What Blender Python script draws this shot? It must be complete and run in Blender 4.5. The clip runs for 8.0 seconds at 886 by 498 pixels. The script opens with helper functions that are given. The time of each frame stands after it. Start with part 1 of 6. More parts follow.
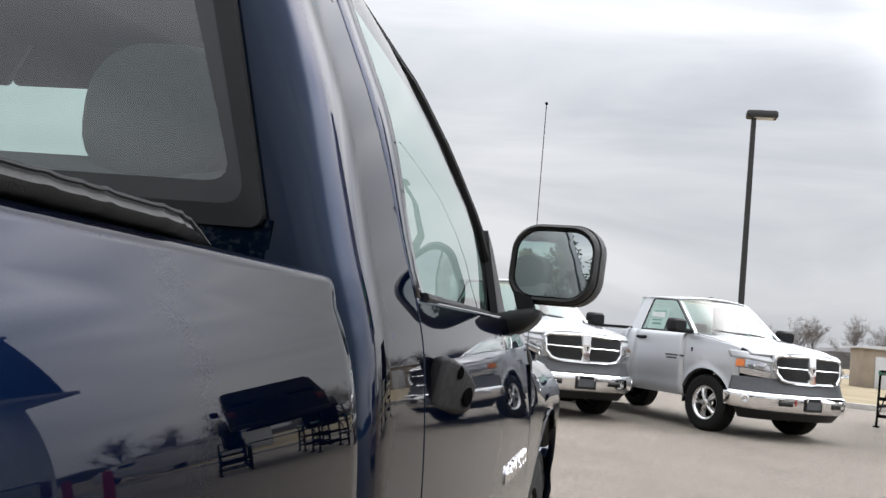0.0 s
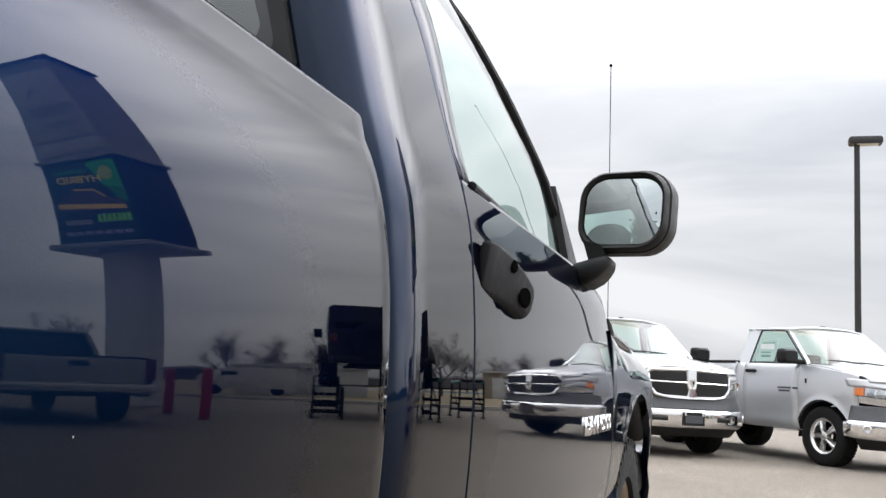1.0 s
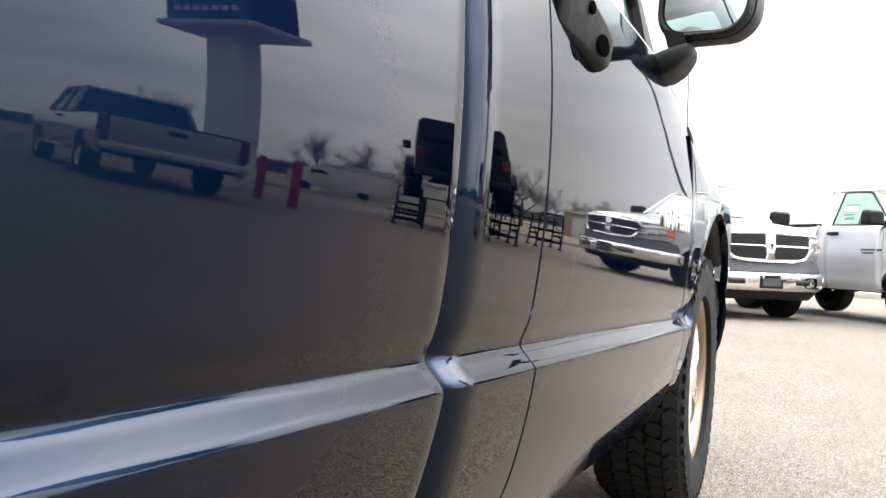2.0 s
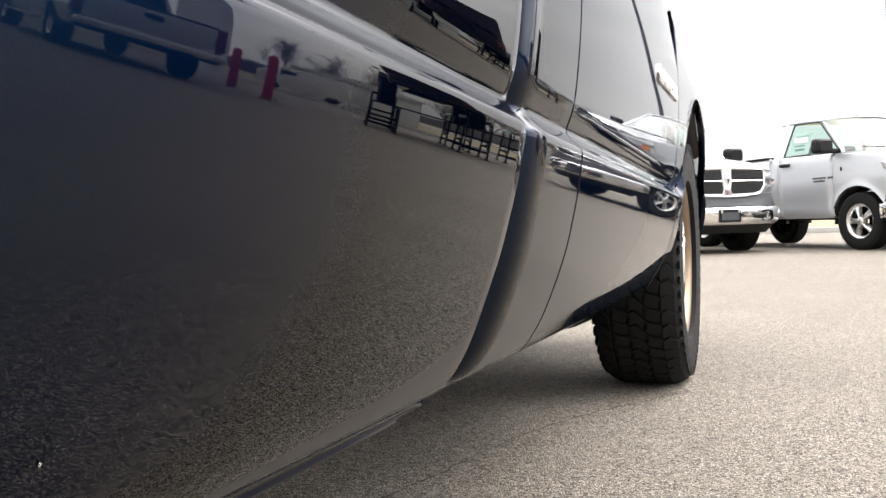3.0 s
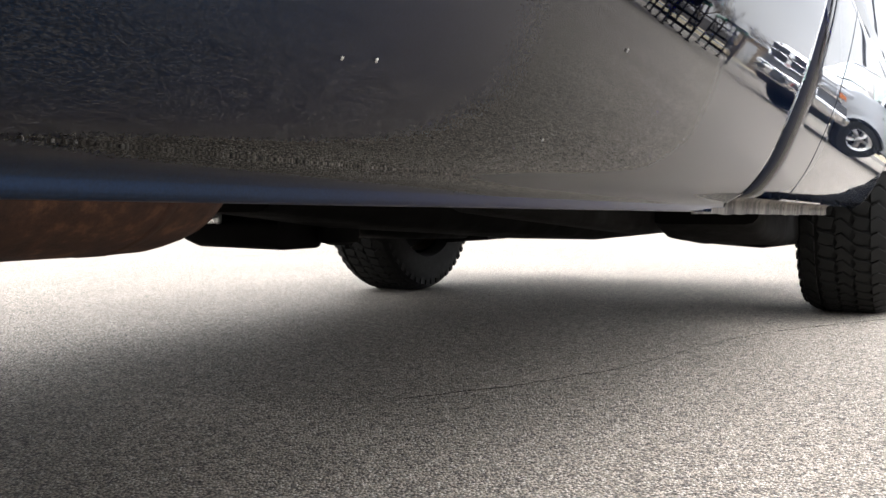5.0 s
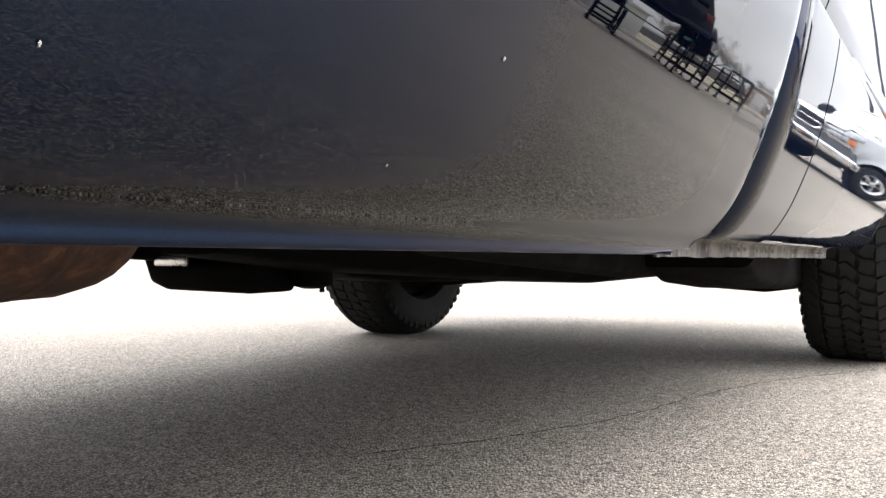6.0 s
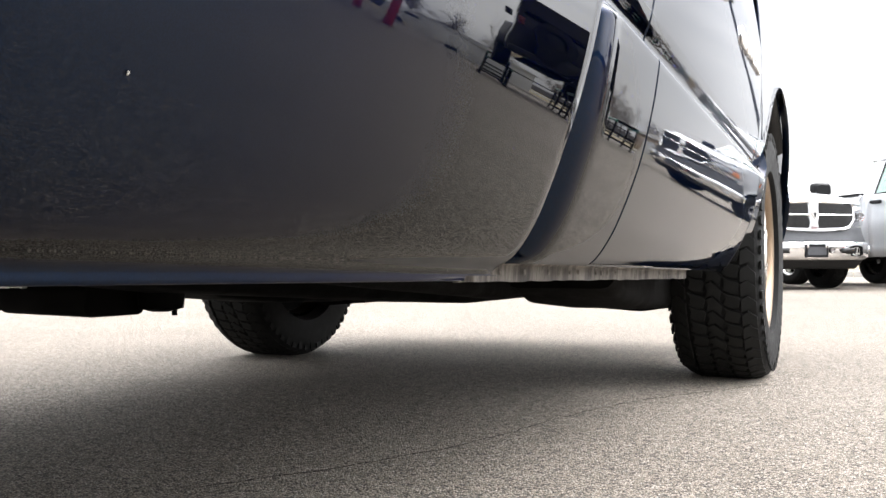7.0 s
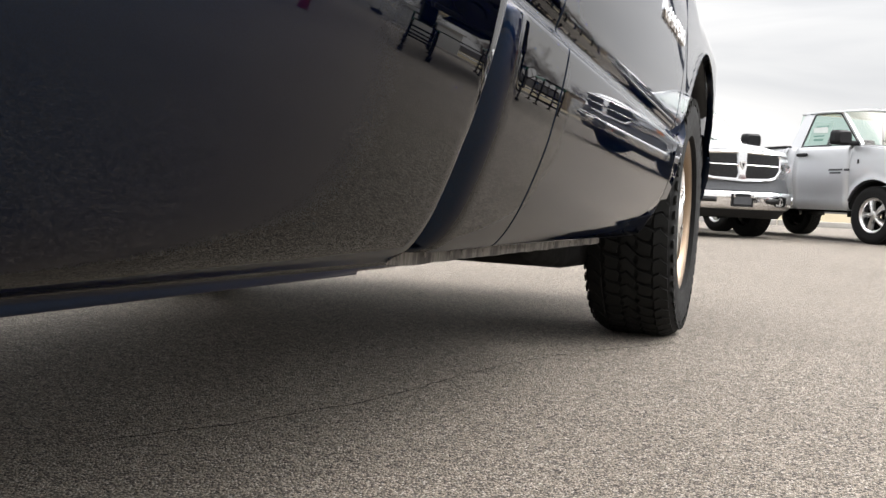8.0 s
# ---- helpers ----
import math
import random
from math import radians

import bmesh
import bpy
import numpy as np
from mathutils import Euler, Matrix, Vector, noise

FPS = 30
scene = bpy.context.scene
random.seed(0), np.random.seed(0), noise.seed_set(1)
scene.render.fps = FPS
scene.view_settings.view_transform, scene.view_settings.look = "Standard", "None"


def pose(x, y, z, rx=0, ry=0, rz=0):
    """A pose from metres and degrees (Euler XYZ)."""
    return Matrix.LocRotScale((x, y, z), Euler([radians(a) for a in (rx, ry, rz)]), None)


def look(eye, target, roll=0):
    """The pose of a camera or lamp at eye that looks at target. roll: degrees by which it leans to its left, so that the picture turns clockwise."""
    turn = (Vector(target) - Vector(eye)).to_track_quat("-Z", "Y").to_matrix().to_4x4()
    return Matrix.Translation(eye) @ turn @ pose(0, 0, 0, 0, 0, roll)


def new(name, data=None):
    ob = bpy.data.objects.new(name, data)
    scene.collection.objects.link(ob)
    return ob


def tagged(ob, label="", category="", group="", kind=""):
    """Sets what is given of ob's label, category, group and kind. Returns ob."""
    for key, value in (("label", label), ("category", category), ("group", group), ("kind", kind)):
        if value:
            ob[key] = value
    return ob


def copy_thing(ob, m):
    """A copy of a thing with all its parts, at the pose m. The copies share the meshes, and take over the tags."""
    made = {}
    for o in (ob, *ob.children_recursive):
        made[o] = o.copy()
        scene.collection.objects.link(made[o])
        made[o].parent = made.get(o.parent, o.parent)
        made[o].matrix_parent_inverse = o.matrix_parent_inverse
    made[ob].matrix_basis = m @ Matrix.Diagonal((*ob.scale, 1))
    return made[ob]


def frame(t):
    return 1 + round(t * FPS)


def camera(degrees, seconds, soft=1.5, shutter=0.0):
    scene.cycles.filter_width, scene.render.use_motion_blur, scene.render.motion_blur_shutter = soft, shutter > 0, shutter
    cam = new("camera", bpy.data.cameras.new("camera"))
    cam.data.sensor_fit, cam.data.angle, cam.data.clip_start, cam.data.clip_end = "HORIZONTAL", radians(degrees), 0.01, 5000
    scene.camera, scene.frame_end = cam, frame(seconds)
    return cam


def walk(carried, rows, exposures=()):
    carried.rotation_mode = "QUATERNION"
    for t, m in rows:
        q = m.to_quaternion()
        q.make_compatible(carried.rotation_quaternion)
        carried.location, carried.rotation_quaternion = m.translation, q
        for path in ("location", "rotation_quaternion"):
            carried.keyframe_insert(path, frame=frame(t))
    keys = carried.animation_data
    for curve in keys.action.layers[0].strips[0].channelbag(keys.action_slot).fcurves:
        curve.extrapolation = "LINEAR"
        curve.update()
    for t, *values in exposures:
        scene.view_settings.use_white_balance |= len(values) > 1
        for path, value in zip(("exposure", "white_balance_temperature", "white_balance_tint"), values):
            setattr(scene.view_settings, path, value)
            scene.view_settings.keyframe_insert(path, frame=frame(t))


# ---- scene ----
cam = camera(53.5, 8.0)
PATH = [
    (0, (0.228, -2.828, 1.113), (-0.202, -0.883, 1.287), 5.7),
    (0.5, (0.254, -2.819, 0.952), (-0.253, -0.903, 1.216), 5.2),
    (1, (0.298, -2.777, 0.905), (-0.351, -0.907, 1.189), 3.5),
    (1.5, (0.298, -2.764, 0.816), (-0.466, -0.926, 1.006), 2.6),
    (2, (0.292, -2.748, 0.735), (-0.502, -0.913, 0.739), 2.7),
    (2.2, (0.284, -2.774, 0.697), (-0.511, -0.939, 0.643), 2.7),
    (3.3, (0.156, -2.89, 0.44), (-0.527, -1.011, 0.388), -2.7),
    (3.5, (0.106, -2.892, 0.39), (-0.585, -1.017, 0.326), -1.4),
    (4, (0.071, -3.084, 0.349), (-0.761, -1.268, 0.261), -1.6),
    (4.5, (0.091, -3.131, 0.343), (-0.865, -1.379, 0.217), -0.3),
    (6, (0.133, -2.983, 0.34), (-0.894, -1.267, 0.339), -0.2),
    (6.5, (0.175, -2.937, 0.347), (-0.785, -1.183, 0.373), -0.3),
    (7, (0.222, -2.888, 0.348), (-0.639, -1.084, 0.385), -0.2),
    (7.5, (0.251, -2.875, 0.371), (-0.517, -1.029, 0.405), 0.8),
    (8, (0.267, -2.889, 0.414), (-0.458, -1.029, 0.291), 2.6),
]
walk(cam, [(t, look(eye, target, roll)) for t, eye, target, roll in PATH],
     exposures=[(0, 0.08, 6450, 10), (1.0, 0.28, 6500, 10), (1.6, 0.46, 6700, 10), (2.2, 1.15, 6650, 10), (3.3, 0.80, 6800, 10), (4.0, 0.98, 6550, 10),
                (5.0, 1.34, 6400, 10), (6.0, 1.55, 6450, 10), (6.6, 1.42, 6500, 10), (7.2, 1.02, 6600, 10), (8.0, 0.45, 6750, 10)])

# ---- world, sun and exposure ----
world = bpy.data.worlds.new("overcast_sky")
scene.world = world
world.use_nodes = True
wn, wl = world.node_tree.nodes, world.node_tree.links
wn.clear()
w_out = wn.new("ShaderNodeOutputWorld")
w_bg = wn.new("ShaderNodeBackground")
w_sky = wn.new("ShaderNodeTexSky")
w_sky.sky_type = "NISHITA"
w_sky.sun_disc = False
w_sky.sun_elevation = radians(60)
w_sky.sun_rotation = radians(55)
w_sky.dust_density = 4.0
w_dim = wn.new("ShaderNodeMix")
w_dim.data_type = "RGBA"
w_dim.blend_type = "MULTIPLY"
w_dim.inputs["Factor"].default_value = 1.0
w_dim.inputs["B"].default_value = (0.09, 0.09, 0.09, 1)
wl.new(w_sky.outputs["Color"], w_dim.inputs["A"])
w_tc = wn.new("ShaderNodeTexCoord")
w_map = wn.new("ShaderNodeMapping")
w_map.inputs["Scale"].default_value = (1.1, 1.1, 5.0)
w_noise = wn.new("ShaderNodeTexNoise")
w_noise.inputs["Scale"].default_value = 1.7
w_noise.inputs["Detail"].default_value = 6.0
w_noise.inputs["Roughness"].default_value = 0.52
w_noise.inputs["Distortion"].default_value = 0.6
w_ramp = wn.new("ShaderNodeValToRGB")
w_ramp.color_ramp.elements[0].position = 0.35
w_ramp.color_ramp.elements[0].color = (0.54, 0.565, 0.61, 1)
w_ramp.color_ramp.elements[1].position = 0.66
w_ramp.color_ramp.elements[1].color = (0.87, 0.88, 0.90, 1)
wl.new(w_tc.outputs["Generated"], w_map.inputs["Vector"])
wl.new(w_map.outputs["Vector"], w_noise.inputs["Vector"])
wl.new(w_noise.outputs["Fac"], w_ramp.inputs["Fac"])
w_mix = wn.new("ShaderNodeMix")
w_mix.data_type = "RGBA"
w_mix.inputs["Factor"].default_value = 0.9
wl.new(w_dim.outputs["Result"], w_mix.inputs["A"])
wl.new(w_ramp.outputs["Color"], w_mix.inputs["B"])
wl.new(w_mix.outputs["Result"], w_bg.inputs["Color"])
# an overcast sky is about three times as bright overhead as at the horizon
w_sep = wn.new("ShaderNodeSeparateXYZ")
wl.new(w_tc.outputs["Generated"], w_sep.inputs["Vector"])
w_lift = wn.new("ShaderNodeMapRange")
w_lift.interpolation_type = "SMOOTHSTEP"
w_lift.inputs["From Min"].default_value = 0.15
w_lift.inputs["From Max"].default_value = 1.0
w_lift.inputs["To Min"].default_value = 1.0
w_lift.inputs["To Max"].default_value = 3.6
wl.new(w_sep.outputs["Z"], w_lift.inputs["Value"])
# the cloud glows softly on the sun's side
w_dot = wn.new("ShaderNodeVectorMath")
w_dot.operation = "DOT_PRODUCT"
w_dot.inputs[1].default_value = (0.74, 0.52, 0.43)
wl.new(w_tc.outputs["Generated"], w_dot.inputs[0])
w_glow = wn.new("ShaderNodeMapRange")
w_glow.interpolation_type = "SMOOTHSTEP"
w_glow.inputs["From Min"].default_value = 0.75
w_glow.inputs["From Max"].default_value = 0.93
w_glow.inputs["To Min"].default_value = 0.92
w_glow.inputs["To Max"].default_value = 3.7
wl.new(w_dot.outputs["Value"], w_glow.inputs["Value"])
w_mul = wn.new("ShaderNodeMath")
w_mul.operation = "MULTIPLY"
wl.new(w_lift.outputs["Result"], w_mul.inputs[0])
wl.new(w_glow.outputs["Result"], w_mul.inputs[1])
wl.new(w_mul.outputs["Value"], w_bg.inputs["Strength"])
wl.new(w_bg.outputs["Background"], w_out.inputs["Surface"])

sun = new("sun", bpy.data.lights.new("sun", "SUN"))
sun.data.energy = 0.6
sun.data.angle = radians(170)
sun.data.color = (1.0, 0.96, 0.90)
sun.matrix_world = look((15, 10.6, 46), (0, 0, 0))


# ---- materials ----
def nodes_of(name):
    m = bpy.data.materials.new(name)
    m.use_nodes = True
    return m, m.node_tree.nodes, m.node_tree.links, m.node_tree.nodes["Principled BSDF"]


def noise_tex(n, l, scale, detail=4.0, rough=0.55, stretch=None):
    tc = n.new("ShaderNodeTexCoord")
    t = n.new("ShaderNodeTexNoise")
    t.inputs["Scale"].default_value = scale
    t.inputs["Detail"].default_value = detail
    t.inputs["Roughness"].default_value = rough
    if stretch:
        mp = n.new("ShaderNodeMapping")
        mp.inputs["Scale"].default_value = stretch
        l.new(tc.outputs["Object"], mp.inputs["Vector"])
        l.new(mp.outputs["Vector"], t.inputs["Vector"])
    else:
        l.new(tc.outputs["Object"], t.inputs["Vector"])
    return t


def ramp(n, l, src, stops):
    r = n.new("ShaderNodeValToRGB")
    e = r.color_ramp.elements
    while len(e) < len(stops):
        e.new(0.5)
    for k, (p, c) in enumerate(stops):
        e[k].position = p
        e[k].color = (*c, 1) if len(c) == 3 else c
    l.new(src, r.inputs["Fac"])
    return r


def bump(n, l, src, bsdf, strength, distance):
    b = n.new("ShaderNodeBump")
    b.inputs["Strength"].default_value = strength
    b.inputs["Distance"].default_value = distance
    l.new(src, b.inputs["Height"])
    l.new(b.outputs["Normal"], bsdf.inputs["Normal"])
    return b


def plain(name, colour, rough=0.5, metal=0.0, var=0.12, scale=20.0, bumps=0.0, coat=0.0, dist=0.002, spec=0.5):
    """A surface with a little mottling in tone and gloss."""
    m, n, l, b = nodes_of(name)
    t = noise_tex(n, l, scale)
    lo = tuple(c * (1 - var) for c in colour)
    hi = tuple(min(1, c * (1 + var)) for c in colour)
    r = ramp(n, l, t.outputs["Fac"], [(0.3, lo), (0.7, hi)])
    l.new(r.outputs["Color"], b.inputs["Base Color"])
    rr = ramp(n, l, t.outputs["Fac"], [(0.3, (rough * 0.85,) * 3), (0.7, (min(1, rough * 1.15),) * 3)])
    l.new(rr.outputs["Color"], b.inputs["Roughness"])
    b.inputs["Metallic"].default_value = metal
    b.inputs["Coat Weight"].default_value = coat
    b.inputs["Specular IOR Level"].default_value = spec
    b.inputs["Coat Roughness"].default_value = 0.03
    if bumps:
        t2 = noise_tex(n, l, scale * 6)
        bump(n, l, t2.outputs["Fac"], b, bumps, dist)
    return m


def car_paint(name, colour, metal=0.3, dust=0.0, flake=0.15, flop=None, coat_ior=1.48):
    """Base coat with flake under a clear coat, and a thin film of road dust in specks and streaks."""
    m, n, l, b = nodes_of(name)
    fl = noise_tex(n, l, 900.0, 2.0)
    lo = tuple(c * (1 - flake) for c in colour)
    hi = tuple(c * (1 + flake) for c in colour)
    base = ramp(n, l, fl.outputs["Fac"], [(0.35, lo), (0.65, hi)])
    big = noise_tex(n, l, 2.2, 5.0, 0.6)
    fine = noise_tex(n, l, 160.0, 3.0, 0.7)
    mul = n.new("ShaderNodeMath")
    mul.operation = "MULTIPLY"
    spec = ramp(n, l, fine.outputs["Fac"], [(0.50, (0.25,) * 3), (0.74, (1.0,) * 3)])
    area = ramp(n, l, big.outputs["Fac"], [(0.30, (dust * 0.4,) * 3), (0.75, (dust,) * 3)])
    l.new(spec.outputs["Color"], mul.inputs[0])
    l.new(area.outputs["Color"], mul.inputs[1])
    mix = n.new("ShaderNodeMix")
    mix.data_type = "RGBA"
    mix.inputs["B"].default_value = (0.30, 0.26, 0.21, 1)
    l.new(mul.outputs["Value"], mix.inputs["Factor"])
    l.new(base.outputs["Color"], mix.inputs["A"])
    l.new(mix.outputs["Result"], b.inputs["Base Color"])
    b.inputs["Metallic"].default_value = metal
    b.inputs["Specular IOR Level"].default_value = 0.15
    b.inputs["Roughness"].default_value = 0.36
    if flop:
        b.inputs["Specular Tint"].default_value = (*flop, 1)
    b.inputs["Coat Weight"].default_value = 1.0
    b.inputs["Coat IOR"].default_value = coat_ior
    cr = ramp(n, l, mul.outputs["Value"], [(0.0, (0.016,) * 3), (0.35, (0.10,) * 3)])
    l.new(cr.outputs["Color"], b.inputs["Coat Roughness"])
    return m


def glass_mat(name, tint, rough=0.0, gloss=0.05):
    m, n, l, b = nodes_of(name)
    n.remove(b)
    out = n["Material Output"]
    tr = n.new("ShaderNodeBsdfTransparent")
    tr.inputs["Color"].default_value = (*tint, 1)
    gl = n.new("ShaderNodeBsdfGlossy")
    gl.inputs["Roughness"].default_value = rough
    lw = n.new("ShaderNodeLayerWeight")
    lw.inputs["Blend"].default_value = 0.5
    pw = n.new("ShaderNodeMath")
    pw.operation = "POWER"
    pw.inputs[1].default_value = 4.6
    l.new(lw.outputs["Facing"], pw.inputs[0])
    fr = n.new("ShaderNodeMapRange")
    fr.inputs["To Min"].default_value = gloss
    fr.inputs["To Max"].default_value = 1.0
    l.new(pw.outputs["Value"], fr.inputs["Value"])
    mx = n.new("ShaderNodeMixShader")
    l.new(fr.outputs["Result"], mx.inputs["Fac"])
    l.new(tr.outputs["BSDF"], mx.inputs[1])
    l.new(gl.outputs["BSDF"], mx.inputs[2])
    l.new(mx.outputs["Shader"], out.inputs["Surface"])
    return m


def asphalt_mat():
    """Sun-bleached asphalt with exposed stone chips, in tan, grey and a few pale ones."""
    m, n, l, b = nodes_of("worn_asphalt")
    tc = n.new("ShaderNodeTexCoord")
    vo = n.new("ShaderNodeTexVoronoi")
    vo.inputs["Scale"].default_value = 270.0
    l.new(tc.outputs["Object"], vo.inputs["Vector"])
    sep = n.new("ShaderNodeSeparateColor")
    l.new(vo.outputs["Color"], sep.inputs["Color"])
    chips = ramp(n, l, sep.outputs["Red"], [(0.0, (0.055, 0.050, 0.045)), (0.24, (0.155, 0.135, 0.112)), (0.40, (0.285, 0.246, 0.202)),
                                            (0.78, (0.345, 0.298, 0.245)), (0.97, (0.48, 0.445, 0.395))])
    gap = ramp(n, l, vo.outputs["Distance"], [(0.30, (1.12, 1.12, 1.12)), (0.75, (0.36, 0.36, 0.36))])
    mul = n.new("ShaderNodeMix")
    mul.data_type = "RGBA"
    mul.blend_type = "MULTIPLY"
    mul.inputs["Factor"].default_value = 1.0
    l.new(chips.outputs["Color"], mul.inputs["A"])
    l.new(gap.outputs["Color"], mul.inputs["B"])
    big = noise_tex(n, l, 0.9, 6.0, 0.65)
    tone = ramp(n, l, big.outputs["Fac"], [(0.25, (0.80, 0.785, 0.77)), (0.75, (1.08, 1.07, 1.06))])
    mul2 = n.new("ShaderNodeMix")
    mul2.data_type = "RGBA"
    mul2.blend_type = "MULTIPLY"
    mul2.inputs["Factor"].default_value = 1.0
    l.new(mul.outputs["Result"], mul2.inputs["A"])
    l.new(tone.outputs["Color"], mul2.inputs["B"])
    # clumps of bare binder and packed chips, a few centimetres across
    mid = noise_tex(n, l, 38.0, 3.0, 0.6)
    clump = ramp(n, l, mid.outputs["Fac"], [(0.33, (0.84, 0.84, 0.84)), (0.66, (1.18, 1.18, 1.18))])
    mul3 = n.new("ShaderNodeMix")
    mul3.data_type = "RGBA"
    mul3.blend_type = "MULTIPLY"
    mul3.inputs["Factor"].default_value = 1.0
    l.new(mul2.outputs["Result"], mul3.inputs["A"])
    l.new(clump.outputs["Color"], mul3.inputs["B"])
    l.new(mul3.outputs["Result"], b.inputs["Base Color"])
    b.inputs["Roughness"].default_value = 0.85
    b.inputs["Specular IOR Level"].default_value = 0.35
    inv = n.new("ShaderNodeMath")
    inv.operation = "SUBTRACT"
    inv.inputs[0].default_value = 1.0
    l.new(vo.outputs["Distance"], inv.inputs[1])
    bump(n, l, inv.outputs["Value"], b, 0.75, 0.004)
    return m


def grass_mat():
    m, n, l, b = nodes_of("dormant_grass")
    a = noise_tex(n, l, 0.35, 8.0, 0.7)
    r = ramp(n, l, a.outputs["Fac"], [(0.25, (0.13, 0.11, 0.055)), (0.5, (0.24, 0.19, 0.11)), (0.75, (0.30, 0.25, 0.15))])
    l.new(r.outputs["Color"], b.inputs["Base Color"])
    b.inputs["Roughness"].default_value = 0.95
    return m


def rust_mat():
    m, n, l, b = nodes_of("rusty_steel")
    a = noise_tex(n, l, 26.0, 8.0, 0.7)
    r = ramp(n, l, a.outputs["Fac"], [(0.30, (0.026, 0.012, 0.008)), (0.52, (0.060, 0.026, 0.015)), (0.68, (0.17, 0.08, 0.038))])
    l.new(r.outputs["Color"], b.inputs["Base Color"])
    b.inputs["Roughness"].default_value = 0.8
    bump(n, l, a.outputs["Fac"], b, 0.5, 0.003)
    return m


def pinch_mat():
    """Scuffed bare flange: grey primer with rust and dirt in short upright streaks."""
    m, n, l, b = nodes_of("scuffed_flange")
    a = noise_tex(n, l, 30.0, 6.0, 0.7, (1.0, 1.0, 0.25))
    r = ramp(n, l, a.outputs["Fac"], [(0.32, (0.022, 0.019, 0.017)), (0.46, (0.075, 0.066, 0.058)), (0.60, (0.19, 0.175, 0.155)), (0.7, (0.07, 0.04, 0.026))])
    l.new(r.outputs["Color"], b.inputs["Base Color"])
    b.inputs["Roughness"].default_value = 0.75
    bump(n, l, a.outputs["Fac"], b, 0.4, 0.003)
    return m


def emit_mat(name, colour, strength):
    m, n, l, b = nodes_of(name)
    b.inputs["Base Color"].default_value = (0.02, 0.02, 0.02, 1)
    t = noise_tex(n, l, 6.0)
    r = ramp(n, l, t.outputs["Fac"], [(0.3, tuple(c * 0.75 for c in colour)), (0.7, colour)])
    l.new(r.outputs["Color"], b.inputs["Emission Color"])
    b.inputs["Emission Strength"].default_value = strength
    return m


# same navy paint, its colour lifted and blued to hold the lip's reflected light
LIP_BLUE = car_paint("navy_lip_sheen", (0.004, 0.010, 0.024), 1.0, dust=0.002, flop=(0.26, 0.34, 0.50), coat_ior=1.22)
BLUE = car_paint("navy_metallic_paint", (0.0024, 0.0078, 0.0200), 1.0, dust=0.003, flop=(0.16, 0.22, 0.33), coat_ior=1.285)
SILVER = car_paint("silver_metallic_paint", (0.56, 0.57, 0.59), 0.55, dust=0.03, flake=0.08)
WHITE = car_paint("bright_silver_paint", (0.50, 0.51, 0.53), 0.4, dust=0.03, flake=0.08)
PEWTER = car_paint("pale_pewter_paint", (0.50, 0.50, 0.49), 0.3, dust=0.1)
BLACK_PAINT = car_paint("black_paint", (0.010, 0.010, 0.012), 0.0, dust=0.05)
FASCIA = plain("dark_grey_fascia", (0.075, 0.078, 0.085), 0.45, 0.2)
RUBBER = plain("tyre_rubber", (0.010, 0.010, 0.010), 0.82, 0, 0.3, 40, 0.25, spec=0.18)
TREAD = plain("tyre_tread_rubber", (0.0115, 0.0115, 0.011), 0.85, 0, 0.35, 60, 0.3, spec=0.18)
SEAL = plain("black_rubber_seal", (0.010, 0.010, 0.011), 0.6, spec=0.25)
PLASTIC = plain("textured_black_plastic", (0.016, 0.016, 0.0165), 0.55, 0, 0.12, 60, 0.25, 0, 0.0006, 0.22)
HANDLE_GREY = plain("charcoal_plastic", (0.009, 0.009, 0.010), 0.62, 0, 0.15, 80, 0.25, 0, 0.0006, 0.10)
CHROME = plain("chrome", (0.86, 0.86, 0.87), 0.06, 1.0, 0.03, 8)
ALLOY = plain("cast_alloy", (0.82, 0.81, 0.80), 0.30, 1.0, 0.08, 12)
# silver alloy with the tan ground's reflection put into its colour
ALLOY_LIP = plain("ground_tinted_alloy", (0.27, 0.20, 0.14), 0.38, 1.0, 0.08, 12)
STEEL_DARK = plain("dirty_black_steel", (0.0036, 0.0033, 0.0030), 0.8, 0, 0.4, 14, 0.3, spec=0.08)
LINER = plain("wheel_liner", (0.010, 0.010, 0.010), 0.85, spec=0.2)
VINYL = plain("black_vinyl", (0.030, 0.030, 0.030), 0.66, 0, 0.2, 120, 0.4, 0, 0.0012, 0.4)
CLOTH = plain("grey_cloth", (0.075, 0.080, 0.080), 0.9, 0, 0.15, 90, 0.3)
DASH = plain("dashboard_plastic", (0.035, 0.035, 0.036), 0.7)
PRINT_BLACK = plain("black_printed_glass", (0.018, 0.018, 0.019), 0.12)
GLASS = glass_mat("green_tinted_glass", (0.78, 0.89, 0.85))
GLASS_PALE = glass_mat("pale_green_glass", (0.62, 0.74, 0.70), 0.0, 0.08)
# tinted glass with gloss raised to add a pale sky sheen
GLASS_REAR = glass_mat("sky_sheen_rear_glass", (0.80, 0.92, 0.88), 0.02, 0.13)
GLASS_DARK = glass_mat("smoked_glass", (0.18, 0.19, 0.19))
LENS = glass_mat("clear_lens", (0.92, 0.93, 0.94))
MIRROR = plain("mirror_glass", (0.80, 0.86, 0.85), 0.0, 1.0, 0.0)
AMBER = plain("amber_reflector", (0.85, 0.22, 0.04), 0.25, 0, 0.1)
RED_LENS = plain("red_lens", (0.12, 0.008, 0.010), 0.3, 0, 0.1, 20, 0, 0.3)
REFLECTOR = plain("lamp_reflector", (0.78, 0.78, 0.80), 0.18, 1.0, 0.05)
MESH_BLACK = plain("black_grille_mesh", (0.008, 0.008, 0.008), 0.5)
